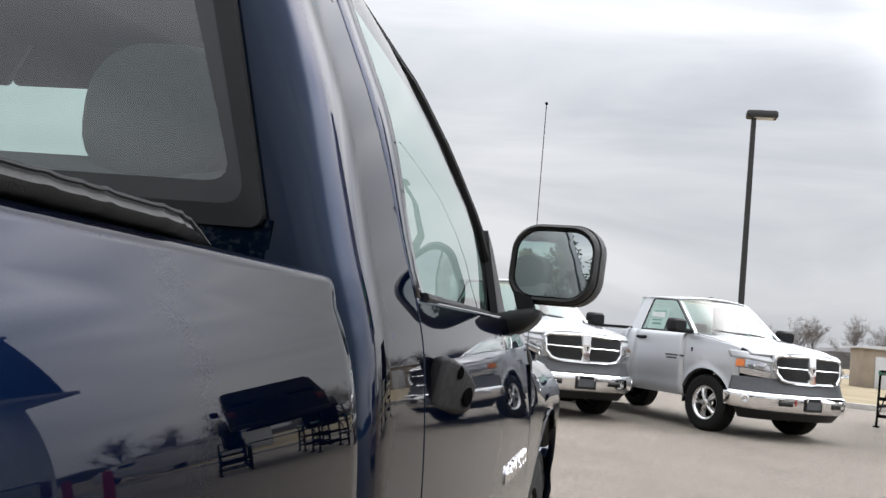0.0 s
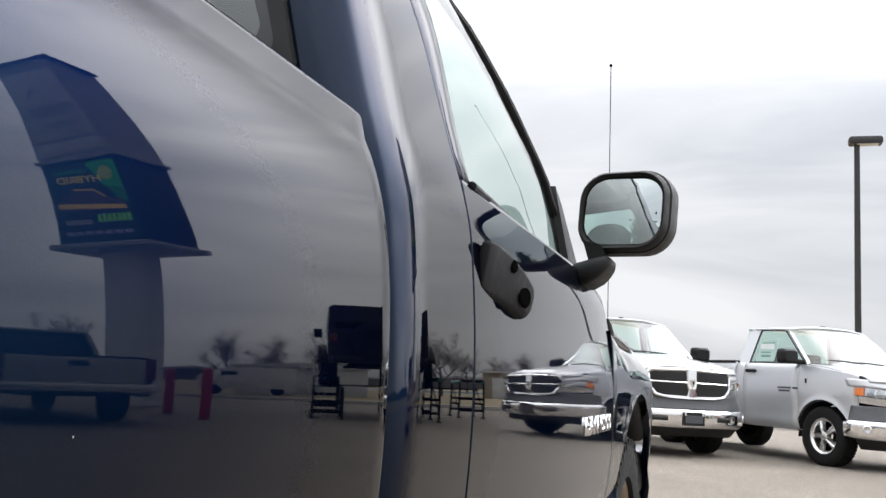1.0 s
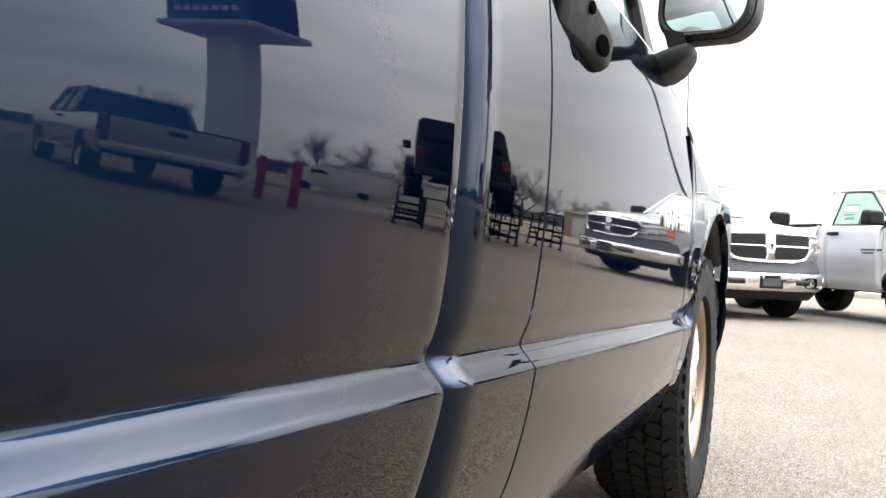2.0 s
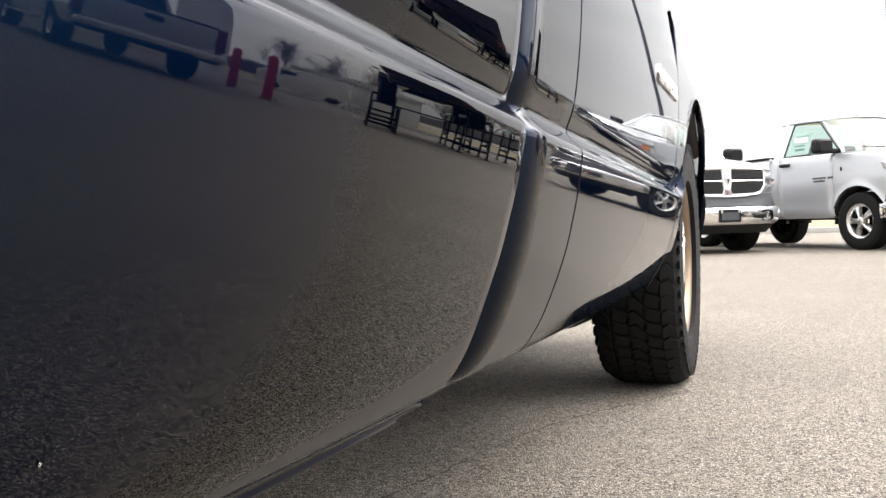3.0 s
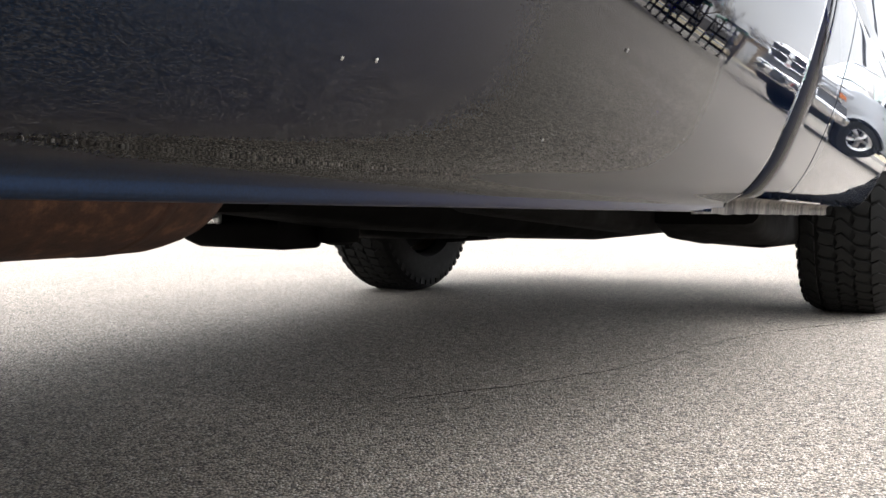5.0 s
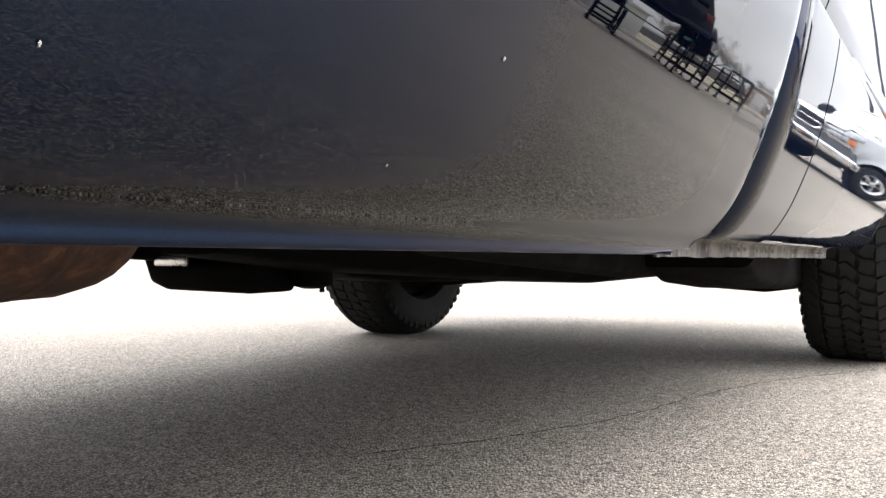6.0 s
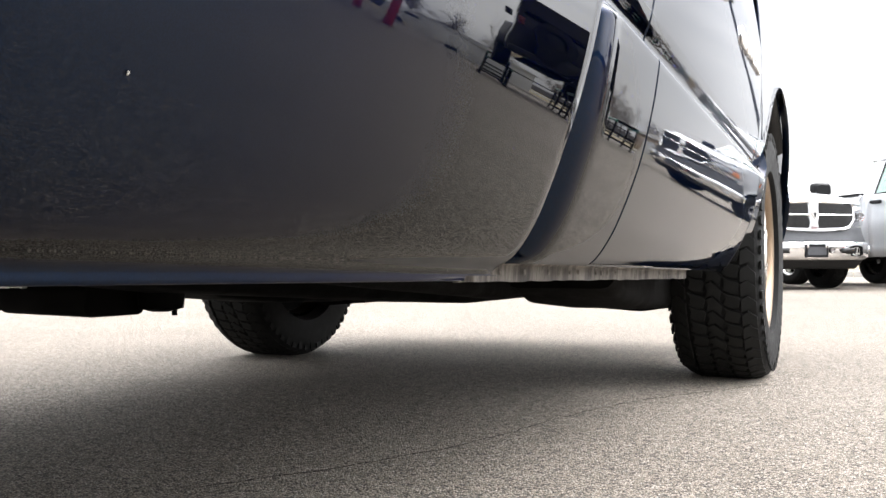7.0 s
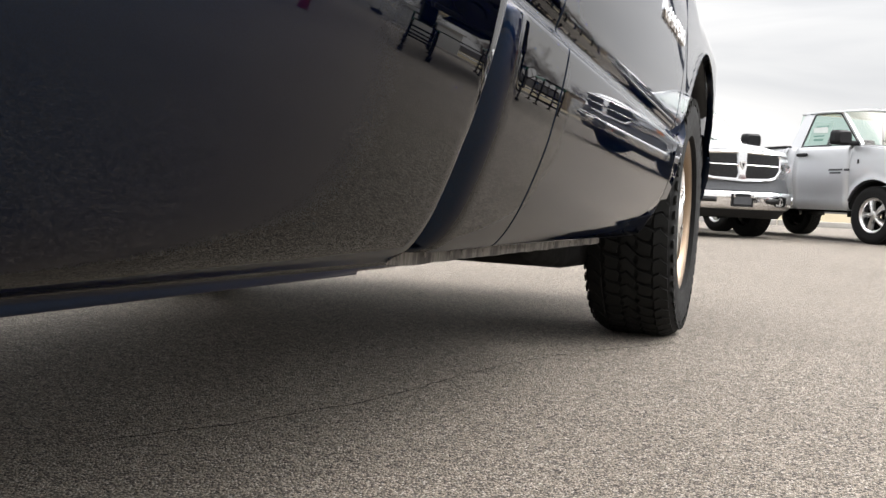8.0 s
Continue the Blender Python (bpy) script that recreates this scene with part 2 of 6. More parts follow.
# near black without gloss: the shade inside gaps and recesses, put in as colour
SHADE_BLACK = plain("painted_shade_black", (0.0025, 0.0025, 0.0025), 0.95, spec=0.0)
PAPER = plain("white_paper", (0.75, 0.78, 0.76), 0.7, 0, 0.04)
PRINT = plain("pale_green_print", (0.25, 0.42, 0.36), 0.7)
RUST = rust_mat()
PINCH = pinch_mat()
DROPPING = plain("dried_dropping", (0.34, 0.33, 0.30), 0.8)
ASPHALT = asphalt_mat()
GRASS = grass_mat()
CONCRETE = plain("kerb_concrete", (0.42, 0.40, 0.37), 0.85, 0, 0.15, 6, 0.3)
BARK = plain("grey_bark", (0.085, 0.075, 0.068), 0.9, 0, 0.3, 8)
TWIGS = plain("bare_twigs", (0.13, 0.105, 0.09), 0.9, 0, 0.3, 3)
NEEDLES = plain("dark_evergreen_foliage", (0.030, 0.042, 0.026), 0.85, 0, 0.35, 1.5)
FAR_WOODS = plain("distant_bare_woods", (0.10, 0.095, 0.095), 0.95, 0, 0.35, 0.08)
POLE = plain("bronze_painted_pole", (0.022, 0.021, 0.022), 0.55)
SIGN_GREY = plain("sign_cladding", (0.55, 0.56, 0.58), 0.5, 0, 0.08, 1.5)
SIGN_PALE = plain("sign_panel", (0.84, 0.85, 0.86), 0.45, 0, 0.06, 1.5)
SIGN_DARK = plain("sign_cabinet", (0.035, 0.038, 0.05), 0.5, 0, 0.1, 2)
RED_PAINT = plain("red_bollard_paint", (0.42, 0.018, 0.020), 0.5, 0, 0.12, 8)
GREEN_PAINT = plain("green_ramp_paint", (0.02, 0.14, 0.09), 0.5, 0, 0.2, 6)
WALL_TAN = plain("weathered_tan_block", (0.30, 0.25, 0.20), 0.9, 0, 0.15, 1.0)
WALL_WHITE = plain("white_siding", (0.62, 0.63, 0.64), 0.7, 0, 0.05, 0.6)
WATER = plain("grey_water", (0.30, 0.34, 0.37), 0.12, 0, 0.1, 0.05)


# ---- mesh helpers ----
def finish(bm, name, sharp=38):
    me = bpy.data.meshes.new(name)
    bm.to_mesh(me)
    bm.free()
    me.polygons.foreach_set("use_smooth", [True] * len(me.polygons))
    me.set_sharp_from_angle(angle=radians(sharp))
    return me


def part(name, bm, material, parent=None, label="", sharp=38, thick=0.0):
    ob = new(name, finish(bm, name, sharp))
    ob.data.materials.append(material)
    if parent is not None:
        ob.parent = parent
    if thick:
        sol = ob.modifiers.new("thickness", "SOLIDIFY")
        sol.thickness, sol.offset = thick, -1.0
    if label:
        tagged(ob, label)
    return ob


def thing(name, m, label, category, group="", scale=1.0):
    e = new(name)
    e.empty_display_size = 0.2
    e.matrix_world = m @ Matrix.Diagonal((scale, scale, scale, 1))
    return tagged(e, label, category, group)


def sheet(fn, us, vs, out=None):
    """A surface over two lists of parameters; out: the side its normals face."""
    bm = bmesh.new()
    rows = [[bm.verts.new(fn(u, v)) for v in vs] for u in us]
    for a, b in zip(rows, rows[1:]):
        for k in range(len(vs) - 1):
            bm.faces.new((a[k], b[k], b[k + 1], a[k + 1]))
    if out is not None:
        bm.normal_update()
        s = Vector((0, 0, 0))
        for f in bm.faces:
            s += f.normal * f.calc_area()
        if s.dot(Vector(out)) < 0:
            bmesh.ops.reverse_faces(bm, faces=bm.faces[:])
    return bm


def steps(a, b, n):
    return [a + (b - a) * k / n for k in range(n + 1)]


def add_box(bm, c, s, bevel=0.0, m=None, seg=2):
    """A box about c with full sizes s, its edges rounded by bevel."""
    t = Matrix.Translation(c) @ Matrix.Diagonal((*s, 1))
    if m is not None:
        t = m @ t
    part_bm = bmesh.new()
    bmesh.ops.create_cube(part_bm, size=1.0, matrix=t)
    if bevel:
        bmesh.ops.bevel(part_bm, geom=part_bm.edges[:], offset=bevel, segments=seg, affect="EDGES", profile=0.5)
    tmp = bpy.data.meshes.new("tmp")
    part_bm.to_mesh(tmp)
    part_bm.free()
    bm.from_mesh(tmp)
    bpy.data.meshes.remove(tmp)
    return bm


def box(c, s, bevel=0.0, m=None, seg=2):
    return add_box(bmesh.new(), c, s, bevel, m, seg)


def add_tube(bm, pts, radii, n=10, caps=True):
    """A round bar along points with a radius at each."""
    pts = [Vector(p) for p in pts]
    if not isinstance(radii, (list, tuple)):
        radii = [radii] * len(pts)
    rings, side = [], None
    for k, p in enumerate(pts):
        d = (pts[min(k + 1, len(pts) - 1)] - pts[max(k - 1, 0)]).normalized()
        if side is None:
            side = d.orthogonal().normalized()
        side = (side - d * side.dot(d)).normalized()
        up = d.cross(side)
        rings.append([bm.verts.new(p + (side * math.cos(a) + up * math.sin(a)) * radii[k])
                      for a in (2 * math.pi * j / n for j in range(n))])
    for a, b in zip(rings, rings[1:]):
        for j in range(n):
            bm.faces.new((a[j], a[(j + 1) % n], b[(j + 1) % n], b[j]))
    if caps:
        bm.faces.new(rings[0][::-1])
        bm.faces.new(rings[-1])
    return bm


def tube(pts, radii, n=10, caps=True):
    return add_tube(bmesh.new(), pts, radii, n, caps)


def lathe(profile, n, closed=False):
    """A profile of (axial, radius) turned about the local x axis."""
    bm = bmesh.new()
    rings = []
    for k in range(n):
        a = 2 * math.pi * k / n
        rings.append([bm.verts.new((x, r * math.cos(a), r * math.sin(a))) for x, r in profile])
    m = len(profile)
    for k in range(n):
        a, b = rings[k], rings[(k + 1) % n]
        for j in range(m if closed else m - 1):
            bm.faces.new((a[j], a[(j + 1) % m], b[(j + 1) % m], b[j]))
    bmesh.ops.recalc_face_normals(bm, faces=bm.faces[:])
    return bm


def rounded_outline(w, h, r, n=6, power=None):
    pts = []
    for cx, cy, a0 in ((w / 2 - r, h / 2 - r, 0), (-w / 2 + r, h / 2 - r, 90), (-w / 2 + r, -h / 2 + r, 180), (w / 2 - r, -h / 2 + r, 270)):
        for k in range(n + 1):
            a = radians(a0 + 90 * k / n)
            pts.append((cx + r * math.cos(a), cy + r * math.sin(a)))
    return pts


def loft(rings, cap_start=True, cap_end=True):
    """Closed rings of points joined into one skin."""
    bm = bmesh.new()
    vr = [[bm.verts.new(p) for p in ring] for ring in rings]
    n = len(vr[0])
    for a, b in zip(vr, vr[1:]):
        for j in range(n):
            bm.faces.new((a[j], a[(j + 1) % n], b[(j + 1) % n], b[j]))
    if cap_start:
        bm.faces.new(vr[0][::-1])
    if cap_end:
        bm.faces.new(vr[-1])
    bmesh.ops.recalc_face_normals(bm, faces=bm.faces[:])
    return bm


def prism(outline, z0, z1, to):
    """An outline of (a, b) carried from z0 to z1; to(a, b, c) places a point."""
    return loft([[to(a, b, z0) for a, b in outline], [to(a, b, z1) for a, b in outline]])


def add_text(name, text, size, depth, m, material, parent):
    """Raised letters of the built-in font, turned into a mesh."""
    cu = bpy.data.curves.new(name, "FONT")
    cu.body, cu.size, cu.extrude, cu.bevel_depth = text, size, depth, depth * 0.3
    cu.bevel_resolution = 1
    tmp = new(name, cu)
    bpy.context.view_layer.update()
    me = bpy.data.meshes.new_from_object(tmp.evaluated_get(bpy.context.evaluated_depsgraph_get()))
    bpy.data.objects.remove(tmp)
    bpy.data.curves.remove(cu)
    ob = new(name, me)
    me.materials.clear()
    me.materials.append(material)
    ob.parent = parent
    ob.matrix_local = m
    return ob


def build_wheel(parent, at, radius, width, rim_r, style, outer=1):
    """A tyre with moulded sidewall and tread blocks, and an alloy rim; the outer face looks along outer * x."""
    w = width / 2
    tyre_profile = [(-w * 0.62, rim_r), (-w * 0.95, rim_r + 0.015), (-w * 1.01, (radius + rim_r) / 2), (-w * 0.98, radius - 0.05),
                    (-w * 0.90, radius - 0.022), (-w * 0.78, radius - 0.011), (w * 0.78, radius - 0.011), (w * 0.90, radius - 0.022),
                    (w * 0.98, radius - 0.05), (w * 1.01, (radius + rim_r) / 2), (w * 0.95, rim_r + 0.015), (w * 0.62, rim_r)]
    rot = Matrix.Translation(at)
    tyre = part("tyre", lathe(tyre_profile, 64), RUBBER, parent, "black all-terrain tyre" if style == "near" else "")
    tyre.matrix_local = rot
    if style == "near":
        build_tread(tyre, radius, width)
    else:
        bm = bmesh.new()
        for k in range(48):
            for c in (-0.62, -0.2, 0.2, 0.62):
                a = 2 * math.pi * (k + (0.5 if c in (-0.2, 0.62) else 0)) / 48
                add_box(bm, (w * c, 0, radius - 0.008), (w * 0.36, radius * 0.105, 0.016), 0.0, Matrix.Rotation(a, 4, "X"))
        tagged(part("tread", bm, TREAD, tyre), kind="stuff")
    o = outer
    lip = lathe([(-w * 0.6 * o, rim_r - 0.01), (w * 0.4 * o, rim_r - 0.035), (w * 0.74 * o, rim_r - 0.016), (w * 0.84 * o, rim_r + 0.002), (w * 0.84 * o, rim_r + 0.008), (w * 0.76 * o, rim_r + 0.012)], 48)
    rim = part("rim", lip, ALLOY_LIP if style == "near" else ALLOY, parent, "bright alloy rim")
    rim.matrix_local = rot
    bm = bmesh.new()
    for k in range(5):
        m = Matrix.Rotation(2 * math.pi * (k + 0.25) / 5, 4, "X")
        ring = []
        for r, x, hw in ((0.030, 0.74, 0.040), (rim_r * 0.45, 0.78, 0.036), (rim_r * 0.75, 0.72, 0.044), (rim_r - 0.018, 0.64, 0.056)):
            ring.append([m @ Vector(((x if d0 else x - 0.3) * w * o, hw * c0, r)) for c0, d0 in ((-1, 0), (-0.8, 1), (-0.25, 1), (0, 2), (0.25, 1), (0.8, 1), (1, 0))])
            ring[-1][3] = ring[-1][3] - m @ Vector((0.012 * o, 0, 0))
        sp = loft(ring)
        tmp = bpy.data.meshes.new("tmp")
        sp.to_mesh(tmp)
        sp.free()
        bm.from_mesh(tmp)
        bpy.data.meshes.remove(tmp)
    sp = part("spokes", bm, ALLOY, rim, "five broad alloy spokes")
    part("hub_cap", lathe([(w * 0.2 * o, 0.001), (w * 0.2 * o, 0.062), (w * 0.74 * o, 0.055), (w * 0.82 * o, 0.035), (w * 0.83 * o, 0.001)], 24), ALLOY, rim)
    part("brake_disc", lathe([(-w * 0.2 * o, 0.05), (-w * 0.2 * o, rim_r * 0.92), (-w * 0.1 * o, rim_r * 0.92), (-w * 0.1 * o, 0.05)], 32, True), STEEL_DARK, rim)
    return tyre


def build_tread(tyre, radius, width):
    """Interlocking, kinked all-terrain blocks in five ribs with siped faces, standing proud of the carcass."""
    bm = bmesh.new()
    n, half = 54, width * 0.45
    edges = [-1.0, -0.60, -0.20, 0.20, 0.60, 1.0]
    rng = random.Random(5)
    for c in range(5):
        x0, x1 = edges[c] * half + 0.0035, edges[c + 1] * half - 0.0035
        shoulder = c in (0, 4)
        for k in range(n):
            base = (k + 0.5 * (c % 2) + rng.uniform(-0.06, 0.06)) / n
            da = 1 / n
            kink = 0.011 if c % 2 else -0.011
            outline = [(x0, base + da * 0.05), (x0 + (x1 - x0) * 0.45, base + da * 0.05 + kink * 0.35), (x1, base + da * 0.02 + 0.006),
                       (x1 + (0 if shoulder else 0.0075), base + da * 0.48), (x1, base + da * 0.90 + 0.004), (x0 + (x1 - x0) * 0.55, base + da * 0.92 + kink * 0.35), (x0, base + da * 0.90),
                       (x0 + (0 if shoulder else 0.0075), base + da * 0.45)]
            rings = []
            for depth, shrink in ((-0.012, 1.0), (0.0, 0.985), (0.002, 0.94)):
                cx = sum(p[0] for p in outline) / 8
                ca = sum(p[1] for p in outline) / 8
                ring = []
                for x, a in outline:
                    xx, aa = cx + (x - cx) * shrink, (ca + (a - ca) * shrink) * 2 * math.pi
                    drop = 0.018 * max(0.0, abs(xx) / half - 0.72) / 0.28
                    r = radius + depth - 0.002 - drop
                    ring.append((xx, r * math.cos(aa), r * math.sin(aa)))
                rings.append(ring)
            vr = [[bm.verts.new(p) for p in ring] for ring in rings]
            for a, b in zip(vr, vr[1:]):
                for j in range(8):
                    bm.faces.new((a[j], a[(j + 1) % 8], b[(j + 1) % 8], b[j]))
            bm.faces.new(vr[-1])
    # lugs that run over the shoulder onto the sidewall
    for s in (-1, 1):
        for k in range(n):
            m = Matrix.Rotation(2 * math.pi * (k + 0.45) / n, 4, "X")
            long = 0.030 if k % 2 else 0.018
            add_box(bm, (s * width * 0.484, 0, radius - 0.026 - long / 2), (0.005, 2 * math.pi * radius / n * 0.5, long), 0.0, m)
    bmesh.ops.recalc_face_normals(bm, faces=bm.faces[:])
    tagged(part("tread", bm, TREAD, tyre, "kinked all-terrain tread blocks", sharp=25), kind="stuff")


# ---- ground ----
def build_ground():
    bm = sheet(lambda u, v: (u, v, -0.16), [-1500, -300, -60, -20, 20, 60, 300, 1500], [-1500, -300, -60, -20, 20, 60, 300, 1500], (0, 0, 1))
    tagged(part("ground", bm, GRASS), "dormant tan grass stretching to the horizon", "ground", kind="structure")
    bm = box((0, -2, -0.11), (60, 50, 0.22))
    tagged(part("pavement", bm, ASPHALT), "worn tan-grey asphalt car park with exposed stone chips", "pavement", kind="structure")
    # kerb along the far edge and the side edge, in cast lengths with open joints
    for name, a, b in (("kerb", (-30, 23.1), (30, 23.1)), ("kerb", (30.1, -27), (30.1, 23.1))):
        a, b = Vector((*a, 0)), Vector((*b, 0))
        n = 20
        kerb = tagged(new(name), "pale concrete kerb round the car park", "kerb", kind="structure")
        for k in range(n):
            p = a.lerp(b, (k + 0.5) / n)
            ln = (b - a).length / n - 0.012
            size = (ln, 0.2, 0.34) if abs(b.x - a.x) > 1 else (0.2, ln, 0.34)
            part("kerbstone", box((p.x, p.y, -0.02), size, 0.025), CONCRETE, kerb)


build_ground()


# ---- dark blue pickup beside the camera ----
CENTRE_X = -0.985
SLOPE = [(0.36, 8), (0.3620, 22), (0.3640, 40), (0.3665, 57), (0.3700, 63), (0.3735, 59), (0.378, 50), (0.385, 43), (0.394, 38), (0.407, 33), (0.42, 28.0), (0.44, 25.6), (0.46, 23.6), (0.48, 21.3), (0.495, 18.0), (0.51, 15.5), (0.53, 12.9), (0.58, 8.6), (0.602, 7.5), (0.606, 0), (0.609, -20), (0.613, -42),
         (0.625, -44), (0.631, -30), (0.635, 0), (0.639, 18), (0.648, 24), (0.660, 17), (0.676, 9), (0.70, 7.2), (0.76, 4.3), (0.82, 1.6), (0.88, -0.6), (0.915, -2.0), (0.95, -3.2), (0.97, -4.5), (0.99, -6.0), (1.02, -9), (1.05, -13), (1.08, -18), (1.10, -22), (1.121, -28)]
PROFILE_Z = np.concatenate([np.arange(0.36, 0.376, 0.0008), np.arange(0.376, 0.42, 0.003), np.arange(0.42, 0.605, 0.006), np.arange(0.605, 0.67, 0.0025), np.arange(0.67, 1.121, 0.01)])


def make_profile():
    """How far the flank stands out at each height, summed from its lean."""
    fine = np.arange(0.36, 1.1205, 0.0005)
    lean = np.tan(np.radians(np.interp(fine, [z for z, _ in SLOPE], [a for _, a in SLOPE])))
    x = np.concatenate([[0], np.cumsum((lean[1:] + lean[:-1]) / 2 * 0.0005)])
    x -= np.interp(0.88, fine, x)
    return fine, x


FINE_Z, FINE_X = make_profile()


def flank(z):
    return float(np.interp(z, FINE_Z, FINE_X))


def rake(y):
    """How far the sill line has dropped at y: the truck stands a little nose down."""
    return 0.022 + 0.0125 * (y + 2.05)


def fall(y, z):
    """The crease falls gently towards the front; the rest of the flank hardly does."""
    w = min(1.0, max(0.0, (z - 0.40) / 0.12)) * min(1.0, max(0.0, (1.0 - z) / 0.2))
    low = min(1.0, max(0.0, (0.52 - z) / 0.14))
    return z - 0.026 * w * (y + 1.90) - low * rake(y)


def build_blue_truck():
    t = thing("pickup_truck", pose(CENTRE_X, 0, 0), "dark navy blue pickup truck parked on asphalt", "truck")
    half = -CENTRE_X

    def zs_between(lo, hi):
        inner = [float(z) for z in PROFILE_Z if lo + 0.0006 < z < hi - 0.0006]
        return [lo] + inner + [hi]

    def ease(y, y0, y1, r):
        """Rolled edges at the ends of a panel."""
        d = min(y - y0, y1 - y)
        return 0.0 if d >= r else r - math.sqrt(max(0.0, r * r - (r - d) ** 2))

    def arch_low(y, cy, r, base, cz=0.385):
        d = abs(y - cy)
        return base if d >= r else max(base, cz + math.sqrt(r * r - d * d))

    BED_FRONT, BED_REAR, WHEEL_R = -2.036, -4.75, -3.57

    def bed_side(s):
        ys = [BED_FRONT - d for d in (0, 0.001, 0.003, 0.006, 0.010, 0.03, 0.0935, 0.095, 0.2, 0.5, 0.8, 0.94)]
        ys += [WHEEL_R + 0.52 * math.cos(radians(a)) for a in range(0, 181, 9)] + [-4.2, -4.5, BED_REAR]
        ys = sorted(set(ys))

        def xf(y, z):
            return half + flank(z) - ease(y, BED_REAR, BED_FRONT, 0.010)

        bm = bmesh.new()
        cols = []
        for y in ys:
            lo = arch_low(y, WHEEL_R, 0.52, 0.36)
            col = []
            if lo <= 0.3601:
                for dx, z in ((-0.010, 0.3542), (-0.0022, 0.3540), (-0.0010, 0.3544), (-0.0004, 0.3552), (-0.0002, 0.3568), (0.0, 0.3584)):
                    col.append((half + flank(0.36) + dx, y, fall(y, z) if y < BED_FRONT - 0.094 else fall(y, 0.359)))
            else:
                col += [(xf(y, lo) - d, y, lo + 0.001 * (d > 0.05)) for d in (0.06, 0.04, 0.03, 0.02, 0.01, 0.004)]
            for z in zs_between(0.36, 1.12):
                back = 0.024 * min(1.0, max(0.0, (0.60 - z) / 0.13)) * max(0.0, 1 - (BED_FRONT - y) / 0.20)
                col.append((xf(y, max(z, lo)), y - back, fall(y, z) if lo <= 0.3601 else max(lo, fall(y, max(z, lo)))))
            x_top = xf(y, 1.12)
            for a in range(20, 100, 16):
                col.append((x_top - 0.018 * (1 - math.cos(radians(a))) - 0.004, y, 1.134 + 0.018 * math.sin(radians(a))))
            col.append((x_top - 0.10, y, 1.153))
            cols.append([bm.verts.new((s * p[0], p[1], p[2])) for p in col])
        for a, b in zip(cols, cols[1:]):
            for k in range(len(a) - 1):
                q = (a[k], b[k], b[k + 1], a[k + 1])
                f = bm.faces.new(q if s > 0 else q[::-1])
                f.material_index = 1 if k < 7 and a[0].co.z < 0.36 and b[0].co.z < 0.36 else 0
        # front closing face of the box, turned inward
        front = cols[-1]
        inner = [bm.verts.new((v.co.x - s * 0.05, v.co.y - 0.012, v.co.z)) for v in front]
        for k in range(len(front) - 1):
            q = (front[k], inner[k], inner[k + 1], front[k + 1])
            bm.faces.new(q if s > 0 else q[::-1])
        bmesh.ops.remove_doubles(bm, verts=bm.verts[:], dist=0.0001)
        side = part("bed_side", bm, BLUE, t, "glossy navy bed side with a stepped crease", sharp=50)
        # lower lip gets the copy with the sheen put into its colour
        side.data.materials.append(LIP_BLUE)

    bed_side(1)
    bed_side(-1)
    part("bed_floor", box((0, (BED_FRONT + BED_REAR) / 2 - 0.02, 0.60), (1.86, 2.6, 0.05), 0.005), STEEL_DARK, t)
    part("bed_front_wall", box((0, BED_FRONT - 0.03, 0.86), (1.80, 0.04, 0.50), 0.006), BLUE, t)
    gate = part("tailgate", box((0, BED_REAR - 0.01, 0.86), (1.60, 0.06, 0.55), 0.02), BLUE, t)
    part("handle", box((0, BED_REAR - 0.045, 1.0), (0.2, 0.03, 0.08), 0.01), PLASTIC, gate)
    part("rear_bumper", box((0, BED_REAR - 0.12, 0.56), (1.86, 0.16, 0.18), 0.03), CHROME, t)

    # soft cover rolled over the bed rail, with gathered folds at its front end
    def cover(u, v):
        y = u
        fold = 0.0010 * (0.5 + 0.5 * math.sin(y * 170 + 2 * math.sin(y * 57))) ** 5 * max(0.0, min(1.0, (y + 2.62) / 0.12))
        end = max(0.0, (y + 2.33) / 0.09)
        pts = ((0.912, 1.153), (0.928, 1.155), (0.933, 1.161), (0.927, 1.167), (0.914, 1.171), (0.87, 1.174), (0.40, 1.183), (0.0, 1.185))
        x, z = pts[v]
        return (x - 0.022 * end + fold * 0.6 * (v in (2, 3)), y, 1.153 + (z - 1.153 + fold * (0 < v < 5)) * (1 - 0.85 * end ** 2))
    ys = sorted(set(steps(-4.7, -2.65, 6) + steps(-2.65, -2.235, 76)))
    bm = sheet(cover, ys, range(8), (0, 0, 1))
    mirror_bm = sheet(lambda u, v: (lambda p: (-p[0], p[1], p[2]))(cover(u, v)), ys, range(8), (0, 0, 1))
    tmp = bpy.data.meshes.new("tmp")
    mirror_bm.to_mesh(tmp)
    mirror_bm.free()
    bm.from_mesh(tmp)
    bpy.data.meshes.remove(tmp)
    bmesh.ops.remove_doubles(bm, verts=bm.verts[:], dist=0.0005)
    bmesh.ops.recalc_face_normals(bm, faces=bm.faces[:])
    cover_ob = part("tonneau_cover", bm, VINYL, t, "black vinyl soft bed cover with a gathered hem", sharp=60, thick=0.004)
    seam_bm = tube([(cover(y, 3)[0] + 0.002, y, cover(y, 3)[2] + 0.001) for y in ys if y > -3.6], 0.0016, 6)
    part("hem_stitch", seam_bm, SEAL, cover_ob)

    # cab: lower side, rounded rear corner and pillar in one pressing
    def upper(z):
        """Half width of the cab above and below the belt."""
        if z <= 0.97:
            return half + flank(z)
        base = half + flank(0.97) - (z - 0.97) * 0.075 - 0.25 * min(z - 0.97, 0.07) ** 2 - 0.035 * max(0.0, z - 1.04)
        k = min(1.0, max(0.0, (z - 1.04) / 0.14))
        lean = 0.14 * (k ** 3 - k ** 4 / 2) + max(0.0, z - 1.18)
